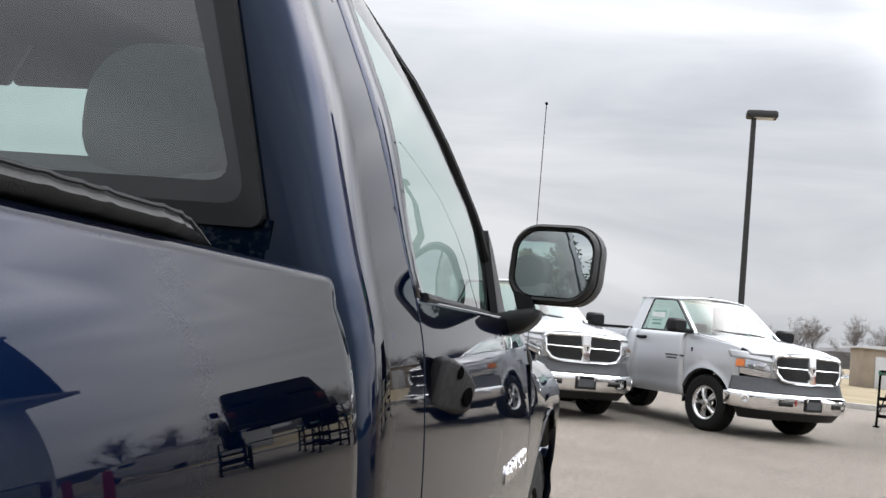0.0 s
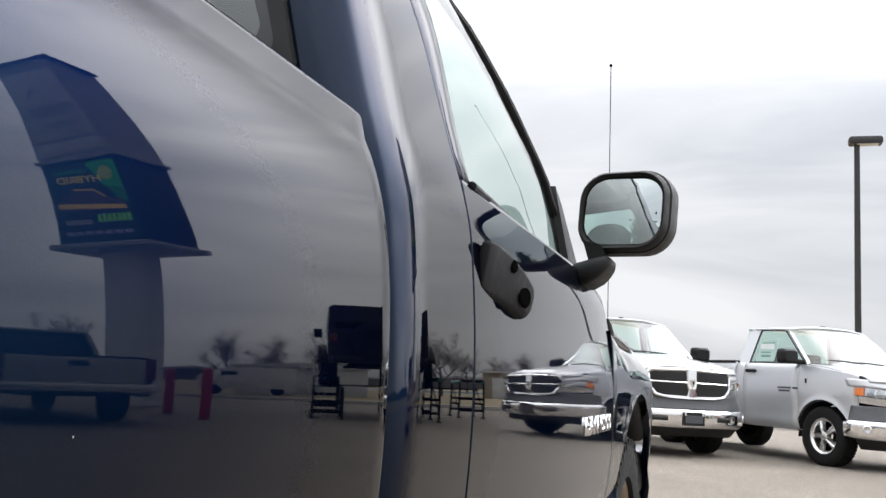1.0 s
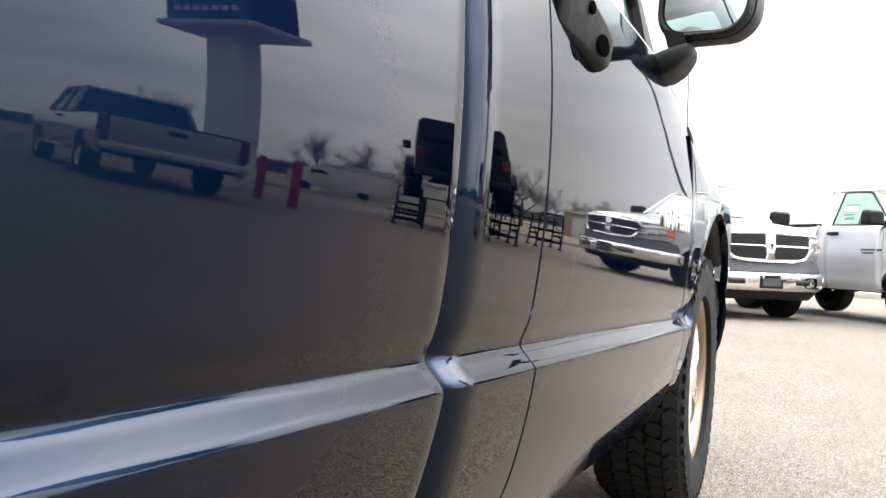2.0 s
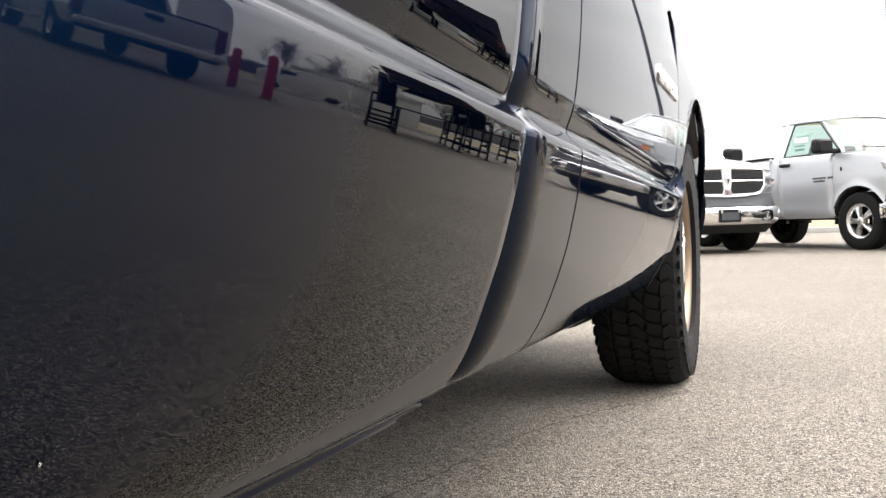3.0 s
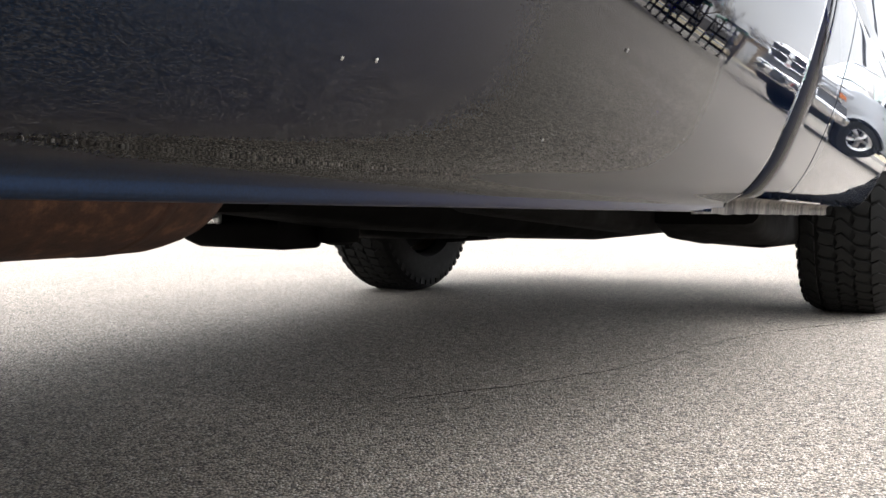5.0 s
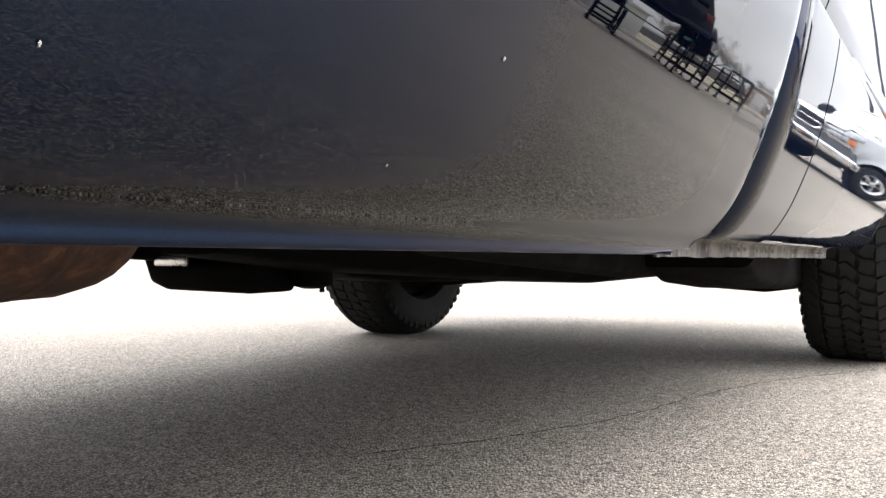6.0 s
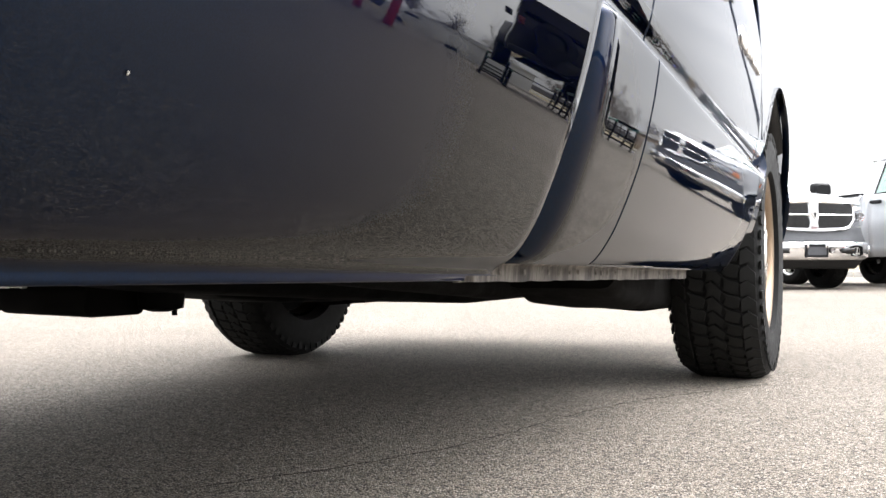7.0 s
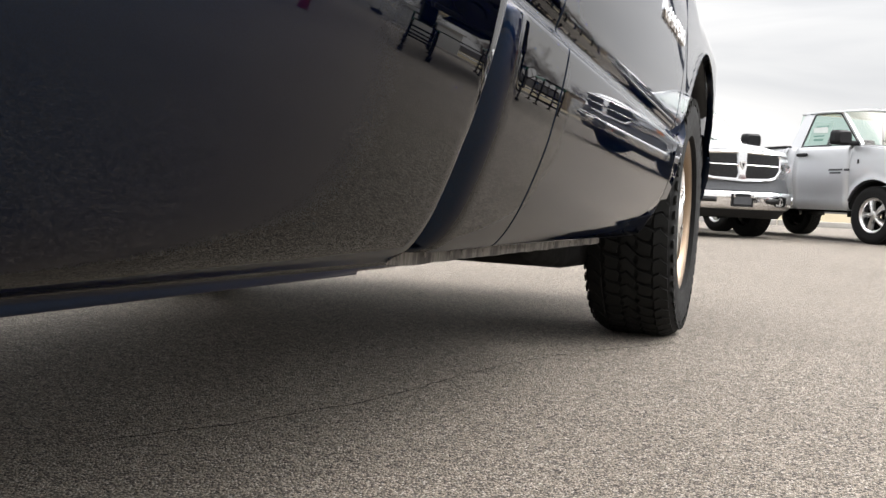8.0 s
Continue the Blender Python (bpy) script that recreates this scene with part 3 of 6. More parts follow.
        q = min(1.0, max(0.0, (z - 1.10) / 0.32))
        return base - 0.35 * lean + 0.031 * q * q * (3 - 2 * q) - 0.5 * max(0.0, z - 1.55) ** 2

    FRONT_SEAM = -0.585
    SEAM_Y, CAB_BACK, CORNER = -1.778, -2.026, 0.072

    def back_y(z):
        return CAB_BACK + 0.10 * max(0.0, z - 1.15)

    def win_x(z):
        return half - 0.128 - 0.31 * max(0.0, z - 1.19)

    CORNER_TURN = (0, 0.4, 1.2, 3, 6, 10, 16, 22, 29, 36, 44, 52, 60, 67, 74, 80, 84, 87, 88.8, 89.6, 90)

    def cab_corner(s):
        plan = [(0.0, SEAM_Y - 0.0032)] + [(0.0, SEAM_Y - 0.006), (0.0, -1.82), (0.0, -1.86)]
        plan += [(math.cos(radians(a)) ** 0.65 - 1 if a < 90 else -1.0, a) for a in CORNER_TURN]
        plan += [(-0.09, CAB_BACK)]
        zs = zs_between(0.372, 1.10) + [1.11, 1.12, 1.13, 1.14, 1.15, 1.16, 1.18, 1.2, 1.25, 1.3, 1.35, 1.4, 1.5, 1.6, 1.68]

        def fn(u, z):
            dx, y = plan[u]
            if 4 <= u < 25:
                k = min(1.0, max(0.0, (z - 0.62) / 0.75))
                k = k * k * (3 - 2 * k)
                rx, ry = CORNER + 0.004 * k, CORNER + 0.040 * k
                dx, y = rx * dx, CAB_BACK + ry - ry * math.sin(radians(y)) ** 0.65
            if u == len(plan) - 1:
                dx = win_x(z) + 0.001 - upper(z)
            lift = max(0.0, z - 1.15) * 0.10
            edge = 0.0
            return (s * (upper(z) + dx - edge), y + (lift if u > 2 else 0.0), fall(y, z))
        return part("cab_corner", sheet(fn, range(len(plan)), zs, (s, -0.6, 0)), BLUE, t, "rounded navy cab corner and pillar", sharp=60)

    for s in (1, -1):
        cab_corner(s)
    # back wall below the window
    part("cab_back_panel", box((0, CAB_BACK + 0.012, 0.79), (1.722, 0.02, 0.82)), BLUE, t)

    # rear window: black frame with rounded lower corners, glass behind it
    fz0, fz1, w0, w1 = 1.190, 1.60, win_x(1.190), win_x(1.60)

    def rear_outline(inset, r):
        pts = []
        a, b = w0 - inset, w1 - inset
        lo, hi = fz0 + inset, fz1 - inset
        corners = ((a, lo), (b, hi), (-b, hi), (-a, lo))
        for k in range(4):
            c = Vector(corners[k])
            p, q = Vector(corners[k - 1]), Vector(corners[(k + 1) % 4])
            d0, d1 = (p - c).normalized(), (q - c).normalized()
            for i in range(6):
                u = i / 5
                pts.append((c + d0 * r * (1 - u) ** 2 + d1 * r * u ** 2)[:])
        return pts
    o, i1 = rear_outline(0.0, 0.02), rear_outline(0.022, 0.03)
    bm = loft([[(x, back_y(z) + 0.01, z) for x, z in o], [(x, back_y(z) - 0.010, z) for x, z in o], [(x, back_y(z) - 0.012, z) for x, z in i1], [(x, back_y(z) + 0.006, z) for x, z in i1]], False, False)
    frame_ob = part("rear_window", bm, SEAL, t, "rear window with black rubber frame", sharp=30)
    i2, i3 = rear_outline(0.020, 0.03), rear_outline(0.046, 0.03)
    part("printed_border", loft([[(x, back_y(z) - 0.001, z) for x, z in i2], [(x, back_y(z) - 0.002, z) for x, z in i3]], False, False), PRINT_BLACK, frame_ob)
    g = part("pane", flat_fill([(x, back_y(z) + 0.002, z) for x, z in i2]), GLASS_REAR, frame_ob)
    g.visible_shadow = False
    # doors
    A_PTS = [(-0.082, -0.845, 1.152), (-0.097, -0.885, 1.25), (-0.116, -0.955, 1.34), (-0.157, -1.13, 1.458), (-0.205, -1.25, 1.555), (-0.285, -1.40, 1.665)]

    def a_line(v):
        k = v * (len(A_PTS) - 1)
        i = min(int(k), len(A_PTS) - 2)
        f = k - i
        p = Vector(A_PTS[i]).lerp(Vector(A_PTS[i + 1]), f)
        return Vector((half + p.x, p.y, p.z))

    def bulge(v):
        return 0.012 * math.sin(0.5 * math.pi * min(1.0, max(0.0, v * 2.0))) ** 2

    def r_line(v):
        z = 1.150 + 0.52 * v
        return Vector((upper(z) - 0.006 + bulge(v), -1.722 - 0.02 * v, z))

    def door_x(y, z):
        k = max(0.0, (y + 1.1) / 0.6)
        return upper(min(z, 1.10)) - (0.16 + 0.1) * max(0.0, z - 1.10) - 0.022 * k * k * max(0.0, (z - 0.9) / 0.25)

    for s in (1, -1):
        ys = [SEAM_Y + 0.0040 + d for d in (0, 0.001, 0.003, 0.006, 0.03)] + steps(-1.70, -0.68, 14) + [FRONT_SEAM - d for d in (0.03, 0.006, 0.003, 0.001, 0)]
        zs = zs_between(0.374, 1.10) + [1.11, 1.12, 1.13, 1.138, 1.144]

        def fn(y, z):
            hi = 1.144 - 0.02 * max(0.0, (y + 1.0) / 0.4)
            z = min(z, hi)
            return (s * (door_x(y, z) - 0.0), y, fall(y, z))
        door = part("door", sheet(fn, ys, zs, (s, 0, 0)), BLUE, t, "navy door with a stepped crease", sharp=50, thick=0.012)
        # frame behind the window
        bm = sheet(lambda u, v: (lambda r: (s * (r.x + 0.006 - 0.004 * (u in (0, 3)) - (bulge(v) * (1.0, 0.85, 0.1, 0.0)[u])), r.y + (-0.056, -0.05, -0.008, 0.0)[u], r.z))(r_line(v)), range(4), steps(-0.03, 1.0, 12), (s, 0, 0))
        part("window_frame", bm, BLUE, door, thick=0.02)
        bm = sheet(lambda u, v: (lambda p: (s * p.x, p.y, p.z))(r_line(v).lerp(a_line(v), u) + Vector((0.004 * math.sin(math.pi * u), 0, 0))), steps(0, 1, 14), steps(0, 1, 12), (s, 0, 0.2))
        gl = part("window_glass", bm, GLASS, door, "green-tinted side window")
        gl.visible_shadow = False
        belt = tube([(s * (r_line(0).lerp(a_line(0), u).x + 0.006), r_line(0).lerp(a_line(0), u).y, 1.147) for u in steps(0, 1, 10)], 0.007, 8)
        part("belt_moulding", belt, SEAL, door, "bright-edged belt moulding")
        seal = tube([(s * (a_line(v).x + 0.002), a_line(v).y, a_line(v).z) for v in steps(0, 1, 16)], [0.012] * 5 + [0.009] * 12, 8)
        part("window_seal", seal, SEAL, door, "black rubber seal along the pillar")
        rs = tube([(s * (r_line(v).x + 0.0015), r_line(v).y, r_line(v).z) for v in steps(0, 1, 16)], 0.0022, 8)
        part("window_seal", rs, SEAL, door)
        sail = prism([(-0.92, 1.148), (-0.78, 1.140), (-0.86, 1.30), (-0.895, 1.335), (-0.905, 1.30)], -0.006, 0.010,
                     lambda a, b, c: (s * (half - 0.066 - 0.24 * max(0.0, b - 1.15) + c), a, b))
        part("sail_panel", sail, PLASTIC, door, "black mirror sail panel")
        build_handle(door, s, half)
        build_mirror(door, s, half)
        if s > 0:
            cursor = -1.0
            for ch, adv in (("R", 0.055), ("A", 0.055), ("M", 0.080), ("1", 0.040), ("5", 0.044), ("0", 0.046), ("0", 0.046)):
                add_text("letter", ch, 0.052, 0.003, Matrix.Translation((half + 0.0015 + flank(0.82), cursor, 0.803)) @ Matrix(((0, 0, 1, 0), (1.45, 0, 0, 0), (0, 1, 0, 0), (0, 0, 0, 1))), CHROME, door)
                cursor += adv

    # front fenders with wheel opening
    for s in (1, -1):
        ys = sorted({FRONT_SEAM + d for d in (0.003, 0.004, 0.007, 0.012)} | {0.5 * math.cos(radians(a)) for a in range(0, 181, 7)} | {0.56, 0.66, 0.76, 0.84})

        def top(y):
            return 1.105 - 0.075 * min(1.0, max(0.0, (y + 0.585) / 0.35)) - 0.03 * max(0.0, y)

        bm = bmesh.new()
        cols = []
        for y in ys:
            lo = arch_low(y, 0, 0.50, 0.374)
            cut_away = lo > 0.3741
            hi = top(y)
            taper = 0.10 * max(0.0, (y - 0.35) / 0.5) ** 2

            def xf(z):
                d = math.hypot(y, z - 0.385) - 0.50
                lip = 0.004 * max(0.0, 1 - d / 0.05) ** 2
                crown = 0.0 if z < hi - 0.10 else -0.07 * ((z - hi + 0.10) / 0.10) ** 2.2
                return upper(min(z, 1.1)) + lip - taper + crown - ease(y, FRONT_SEAM + 0.003, 2.0, 0.005)
            sill_z = lo if cut_away else fall(y, lo)
            col = [(xf(lo) - 0.022, y, sill_z + 0.002), (xf(lo) - 0.012, y, sill_z - 0.002), (xf(lo), y, sill_z)]
            for z in zs_between(0.374, hi)[1:]:
                col.append((xf(max(z, lo)), y, max(fall(y, z), lo) if cut_away else fall(y, z)))
            cols.append(col)
        n = min(len(c) for c in cols)
        vr = []
        for c in cols:
            idx = [round(k * (len(c) - 4) / (n - 4)) + 3 for k in range(n - 3)]
            cc = c[:3] + [c[min(k, len(c) - 1)] for k in idx]
            cc += [(cc[-1][0] - 0.05, cc[-1][1], cc[-1][2] + 0.014), (cc[-1][0] - 0.14, cc[-1][1], cc[-1][2] + 0.020)]
            vr.append([bm.verts.new((s * p[0], p[1], p[2])) for p in cc])
        for a, b in zip(vr, vr[1:]):
            for k in range(len(a) - 1):
                q = (a[k], b[k], b[k + 1], a[k + 1])
                bm.faces.new(q[::-1] if s > 0 else q)
        bmesh.ops.remove_doubles(bm, verts=bm.verts[:], dist=0.0002)
        bmesh.ops.recalc_face_normals(bm, faces=bm.faces[:])
        fender = part("fender", bm, BLUE, t, "navy front fender round the wheel", sharp=50)
        # black lip round the opening
        ring = []
        for a in steps(44, 118, 18):
            c, sn = math.cos(radians(a)), math.sin(radians(a))
            k = min(1.0, max(0.0, (92 - a) / 34))
            out = 0.510 + 0.030 * k * k * (3 - 2 * k)
            ring.append([(s * (half - 0.036 + dx), r * c, 0.385 + r * sn) for dx, r in ((-0.13, 0.487), (-0.02, 0.484), (0.002, 0.488), (0.013, 0.500), (0.012, out - 0.008), (0.004, out), (-0.03, out), (-0.13, 0.500))])
        part("wheel_arch_lip", loft(ring), PLASTIC, fender, "black wheel arch lip")
        bm = sheet(lambda a, x: (s * x, 0.492 * math.cos(radians(a)), 0.385 + 0.492 * math.sin(radians(a))), steps(-10, 190, 24), [half - 0.55, half - 0.285], None)
        part("wheel_liner", bm, LINER, fender, thick=0.006)
        part("bumper_end_cap", box((s * (half - 0.105), 0.46, 0.610), (0.14, 0.07, 0.14), 0.02), PLASTIC, fender, "black bumper end cap")
        part("front_air_dam", box((s * (half - 0.36), 0.58, 0.44), (0.26, 0.03, 0.20), 0.01), PLASTIC, fender)
        build_antenna(t, half) if s > 0 else None

    # hood, roof, windscreen, front end
    def hood(u, v):
        y = u
        z = 1.135 - 0.055 * max(0.0, (y + 0.6) / 1.4) ** 1.5 + 0.05 * (1 - (abs(v) / 0.86) ** 2.5)
        return (v, y, z - 0.02)
    part("hood", sheet(hood, steps(-0.62, 0.86, 12), steps(-0.86, 0.86, 16), (0, 0, 1)), BLUE, t, thick=0.02)

    def roof(u, v):
        ca = abs(v)
        edge_y = -1.40 + 0.10 * (1 - ca ** 2)
        y = -2.0 + 0.03 + (edge_y + 1.97) * u
        hw = (upper(1.67) - 0.01) * (1 - u) + (half - 0.285) * u
        return (hw * v, y, 1.672 + 0.07 * (1 - ca ** 2.6) * (0.55 + 0.45 * math.sin(math.pi * min(1, 0.15 + u * 0.8))))
    part("roof", sheet(roof, steps(0, 1, 10), steps(-1, 1, 20), (0, 0, 1)), BLUE, t, thick=0.03)
    bm = sheet(lambda u, v: (lambda z: (v * (win_x(1.60) * (1 - u) + (upper(1.67) - 0.01) * u), back_y(z) + 0.005, z))(1.598 + 0.078 * u), steps(0, 1, 3), steps(-1, 1, 8), (0, -1, 0))
    part("cab_back_panel", bm, BLUE, t)

    def shield(u, v):
        a = a_line(u)
        return (a.x * v, a.y + 0.16 * (1 - v * v) * (1 - 0.4 * u), a.z + 0.005)
    ws = part("windscreen", sheet(shield, steps(0, 1, 10), steps(-1, 1, 16), (0, 1, 0.5)), GLASS, t, "green-tinted windscreen")
    ws.visible_shadow = False
    for s in (1, -1):
        bm = tube([(s * (a_line(v).x - 0.006), a_line(v).y + 0.022, a_line(v).z + 0.002) for v in steps(0, 1, 16)], 0.010, 10)
        part("windscreen_pillar", bm, BLUE, t)
    part("cowl", box((0, -0.72, 1.10), (1.66, 0.26, 0.08), 0.02), PLASTIC, t)
    part("grille", box((0, 0.90, 0.88), (1.1, 0.08, 0.36), 0.03), MESH_BLACK, t)
    part("front_bumper", box((0, 0.95, 0.55), (1.74, 0.20, 0.26), 0.05), CHROME, t)
    part("front_panel", box((0, 0.82, 0.90), (1.70, 0.08, 0.38), 0.03), BLUE, t)

    # interior
    seat = part("seat", box((0, -1.62, 0.86), (1.50, 0.5, 0.18), 0.05), CLOTH, t, "grey cloth bench seat")
    part("backrest", box((0, 0, 0), (1.5, 0.14, 0.52), 0.05, Matrix.Translation((0, -1.78, 1.03)) @ Matrix.Rotation(radians(8), 4, "X")), CLOTH, seat)
    for x in (0.60, -0.60):
        ring = []
        for k, (dy, sc) in enumerate(((-0.075, 0.75), (-0.065, 0.93), (-0.03, 1.0), (0.02, 0.98), (0.05, 0.85))):
            ring.append([(x + 0.022 + px * sc, -1.80 + dy, 1.338 + pz * sc) for px, pz in rounded_outline(0.215, 0.19, 0.08, 6)])
        part("headrest", loft(ring), CLOTH, seat, "dark grey headrest")
    for x in (0.325, -0.325):
        part("sun_visor", box((0, 0, 0), (0.64, 0.02, 0.13), 0.008, Matrix.Translation((x, -1.34, 1.555)) @ Matrix.Rotation(radians(-28), 4, "X")), CLOTH, t, "grey sun visor")
    part("dashboard", box((0, -0.98, 1.05), (1.56, 0.36, 0.26), 0.06), DASH, t)
    part("headliner", box((0, -1.62, 1.615), (1.36, 0.66, 0.05), 0.02), CLOTH, t)
    wheel = bmesh.new()
    add_tube(wheel, [(-0.42 + 0.19 * math.cos(a), -1.26 + 0.06 * math.sin(a), 1.06 + 0.18 * math.sin(a)) for a in (2 * math.pi * k / 24 for k in range(25))], 0.014, 8, False)
    add_box(wheel, (-0.42, -1.25, 1.06), (0.30, 0.04, 0.06), 0.015)
    part("steering_wheel", wheel, DASH, t)
    part("cab_floor", box((0, -1.35, 0.50), (1.70, 1.36, 0.04)), STEEL_DARK, t)

    # wheels
    for x, y in ((0.83, 0.0), (-0.88, 0.0), (0.83, WHEEL_R), (-0.88, WHEEL_R)):
        hub = new("wheel")
        hub.parent = t
        hub.location = (x, y, 0.385)
        build_wheel(hub, (0, 0, 0), 0.39, 0.262, 0.235, "near", 1 if x > 0 else -1)

    # rocker flange, frame rails, exhaust and the rest of the underside
    for s in (1, -1):
        xb = half - 0.146
        rk = bmesh.new()
        ys = steps(-2.088, -0.80, 40)
        rng = random.Random(3)
        rows = []
        for y in ys:
            j = rng.uniform(-0.0022, 0.0022)
            x = xb - 0.004 * (y + 2.03)
            rows.append([rk.verts.new((s * (x + d), y, z + 0.0075 - rake(y))) for d, z in ((0.026, 0.3715), (0.006, 0.3665), (0.002 + j * 0.4, 0.363), (0.001 + j * 0.5, 0.345 + j * 0.5), (-0.003 + j * 0.5, 0.345 + j * 0.5), (-0.004, 0.366), (-0.05, 0.3705))])
        for a, b in zip(rows, rows[1:]):
            for k in range(6):
                rk.faces.new((a[k], b[k], b[k + 1], a[k + 1]))
        bmesh.ops.recalc_face_normals(rk, faces=rk.faces[:])
        fl = part("rocker_flange", rk, PINCH, t, "scuffed grey weld flange with rust", sharp=30)
        weld = bmesh.new()
        bmesh.ops.create_uvsphere(weld, u_segments=8, v_segments=5, radius=0.0036, matrix=Matrix.Diagonal((0.3, 1, 1, 1)))
        weld_me = finish(weld, "spot_weld")
        weld_me.materials.append(PINCH)
        for y in steps(-1.98, -0.86, 26):
            if rng.random() < 0.4:
                continue
            y += rng.uniform(-0.012, 0.012)
            w = new("spot_weld", weld_me)
            w.parent = fl
            w.location = (s * (xb + 0.004 - 0.004 * (y + 2.03)), y, 0.3635 - rake(y))
        sill = sheet(lambda y, k: (s * (half + (flank(0.374) - 0.004, -0.150, -0.30)[k]), y, (0.3785, 0.3765, 0.390)[k] - rake(y)), steps(-2.03, -0.52, 6), range(3), (0, 0, -1))
        part("sill", sill, BLUE, t, sharp=60)
        # strips behind the door gaps, coloured black for the shade between panels
        for ya, yb in ((SEAM_Y, 1.10), (FRONT_SEAM + 0.0015, 1.04)):
            gap = bmesh.new()
            zz = [z for z in zs_between(0.43, yb)]
            lean = {z: radians(float(np.interp(z, [a for a, _ in SLOPE], [b for _, b in SLOPE]))) for z in zz}
            rows = [[gap.verts.new((s * (upper(z) - d * math.cos(lean[z])), ya + o, fall(ya, z) + d * math.sin(lean[z]))) for o, d in ((-0.008, 0.010), (-0.0034, 0.0030), (0.0042, 0.0030), (0.008, 0.010))] for z in zz]
            for r0, r1 in zip(rows, rows[1:]):
                for k in range(3):
                    gap.faces.new((r0[k], r0[k + 1], r1[k + 1], r1[k]))
            part("door_gap_shade", gap, SHADE_BLACK, t)
        part("rocker_end_cap", box((s * (xb + 0.002), -2.104, 0.3455), (0.020, 0.026, 0.016), 0.004), PINCH, t)
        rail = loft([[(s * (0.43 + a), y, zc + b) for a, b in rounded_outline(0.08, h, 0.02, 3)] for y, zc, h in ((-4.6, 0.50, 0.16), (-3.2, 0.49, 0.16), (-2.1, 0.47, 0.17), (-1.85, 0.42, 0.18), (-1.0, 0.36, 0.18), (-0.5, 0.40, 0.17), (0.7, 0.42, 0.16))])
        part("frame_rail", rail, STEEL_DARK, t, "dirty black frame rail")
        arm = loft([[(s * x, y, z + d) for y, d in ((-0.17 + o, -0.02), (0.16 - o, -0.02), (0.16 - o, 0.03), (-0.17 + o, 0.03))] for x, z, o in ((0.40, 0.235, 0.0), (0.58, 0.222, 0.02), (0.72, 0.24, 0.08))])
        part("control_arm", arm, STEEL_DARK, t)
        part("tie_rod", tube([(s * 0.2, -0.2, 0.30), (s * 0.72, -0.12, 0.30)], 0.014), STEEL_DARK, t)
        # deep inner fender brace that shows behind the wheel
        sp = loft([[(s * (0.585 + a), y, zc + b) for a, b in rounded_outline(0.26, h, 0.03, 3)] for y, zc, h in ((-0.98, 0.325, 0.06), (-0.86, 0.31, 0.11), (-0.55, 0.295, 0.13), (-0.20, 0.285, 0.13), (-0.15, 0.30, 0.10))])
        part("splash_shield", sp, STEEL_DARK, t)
    muff = loft([[(0.235 + 0.165 * sc * math.cos(a), y, 0.385 + 0.100 * sc * math.sin(a)) for a in (2 * math.pi * k / 28 for k in range(28))]
                 for y, sc in ((-3.05, 0.75), (-3.0, 0.97), (-2.96, 1.0), (-2.435, 1.0), (-2.385, 0.985), (-2.355, 0.92), (-2.337, 0.78))])
    m_ob = part("muffler", muff, RUST, t, "rust-brown oval muffler", sharp=50)
    band = loft([[(0.235 + sc * 0.1660 * math.cos(a), y, 0.385 + sc * 0.1008 * math.sin(a)) for a in (2 * math.pi * k / 28 for k in range(28))] for y, sc in ((-2.452, 0.985), (-2.448, 1.0), (-2.438, 1.0), (-2.434, 0.985))], False, False)
    part("end_seam", band, RUST, m_ob)
    part("exhaust_pipe", tube([(0.22, -2.37, 0.42), (0.20, -2.1, 0.42), (0.12, -1.5, 0.40), (0.12, -0.4, 0.42)], 0.032, 12), RUST, t)
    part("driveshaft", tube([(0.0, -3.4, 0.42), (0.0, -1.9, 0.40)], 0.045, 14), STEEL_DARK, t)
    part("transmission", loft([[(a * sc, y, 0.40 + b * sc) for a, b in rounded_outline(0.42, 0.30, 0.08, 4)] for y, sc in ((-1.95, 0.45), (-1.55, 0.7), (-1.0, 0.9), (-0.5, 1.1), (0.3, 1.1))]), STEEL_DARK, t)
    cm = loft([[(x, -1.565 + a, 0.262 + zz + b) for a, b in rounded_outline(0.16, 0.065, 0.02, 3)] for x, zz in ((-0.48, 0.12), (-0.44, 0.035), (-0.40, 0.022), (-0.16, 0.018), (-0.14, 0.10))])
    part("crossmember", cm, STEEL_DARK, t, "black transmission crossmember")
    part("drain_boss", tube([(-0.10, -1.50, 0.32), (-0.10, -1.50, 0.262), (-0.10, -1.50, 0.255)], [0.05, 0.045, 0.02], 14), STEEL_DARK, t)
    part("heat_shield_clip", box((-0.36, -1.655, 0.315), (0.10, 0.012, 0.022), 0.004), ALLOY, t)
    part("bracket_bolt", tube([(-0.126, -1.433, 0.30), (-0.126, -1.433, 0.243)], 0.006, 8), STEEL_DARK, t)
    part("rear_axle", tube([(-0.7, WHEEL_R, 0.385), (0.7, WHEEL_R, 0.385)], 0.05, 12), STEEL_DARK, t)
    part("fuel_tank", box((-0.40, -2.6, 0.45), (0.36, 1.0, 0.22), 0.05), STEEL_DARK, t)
    return t


def flat_fill(ring):
    """One flat pane inside a ring of points."""
    bm = bmesh.new()
    bm.faces.new([bm.verts.new(p) for p in ring])
    return bm


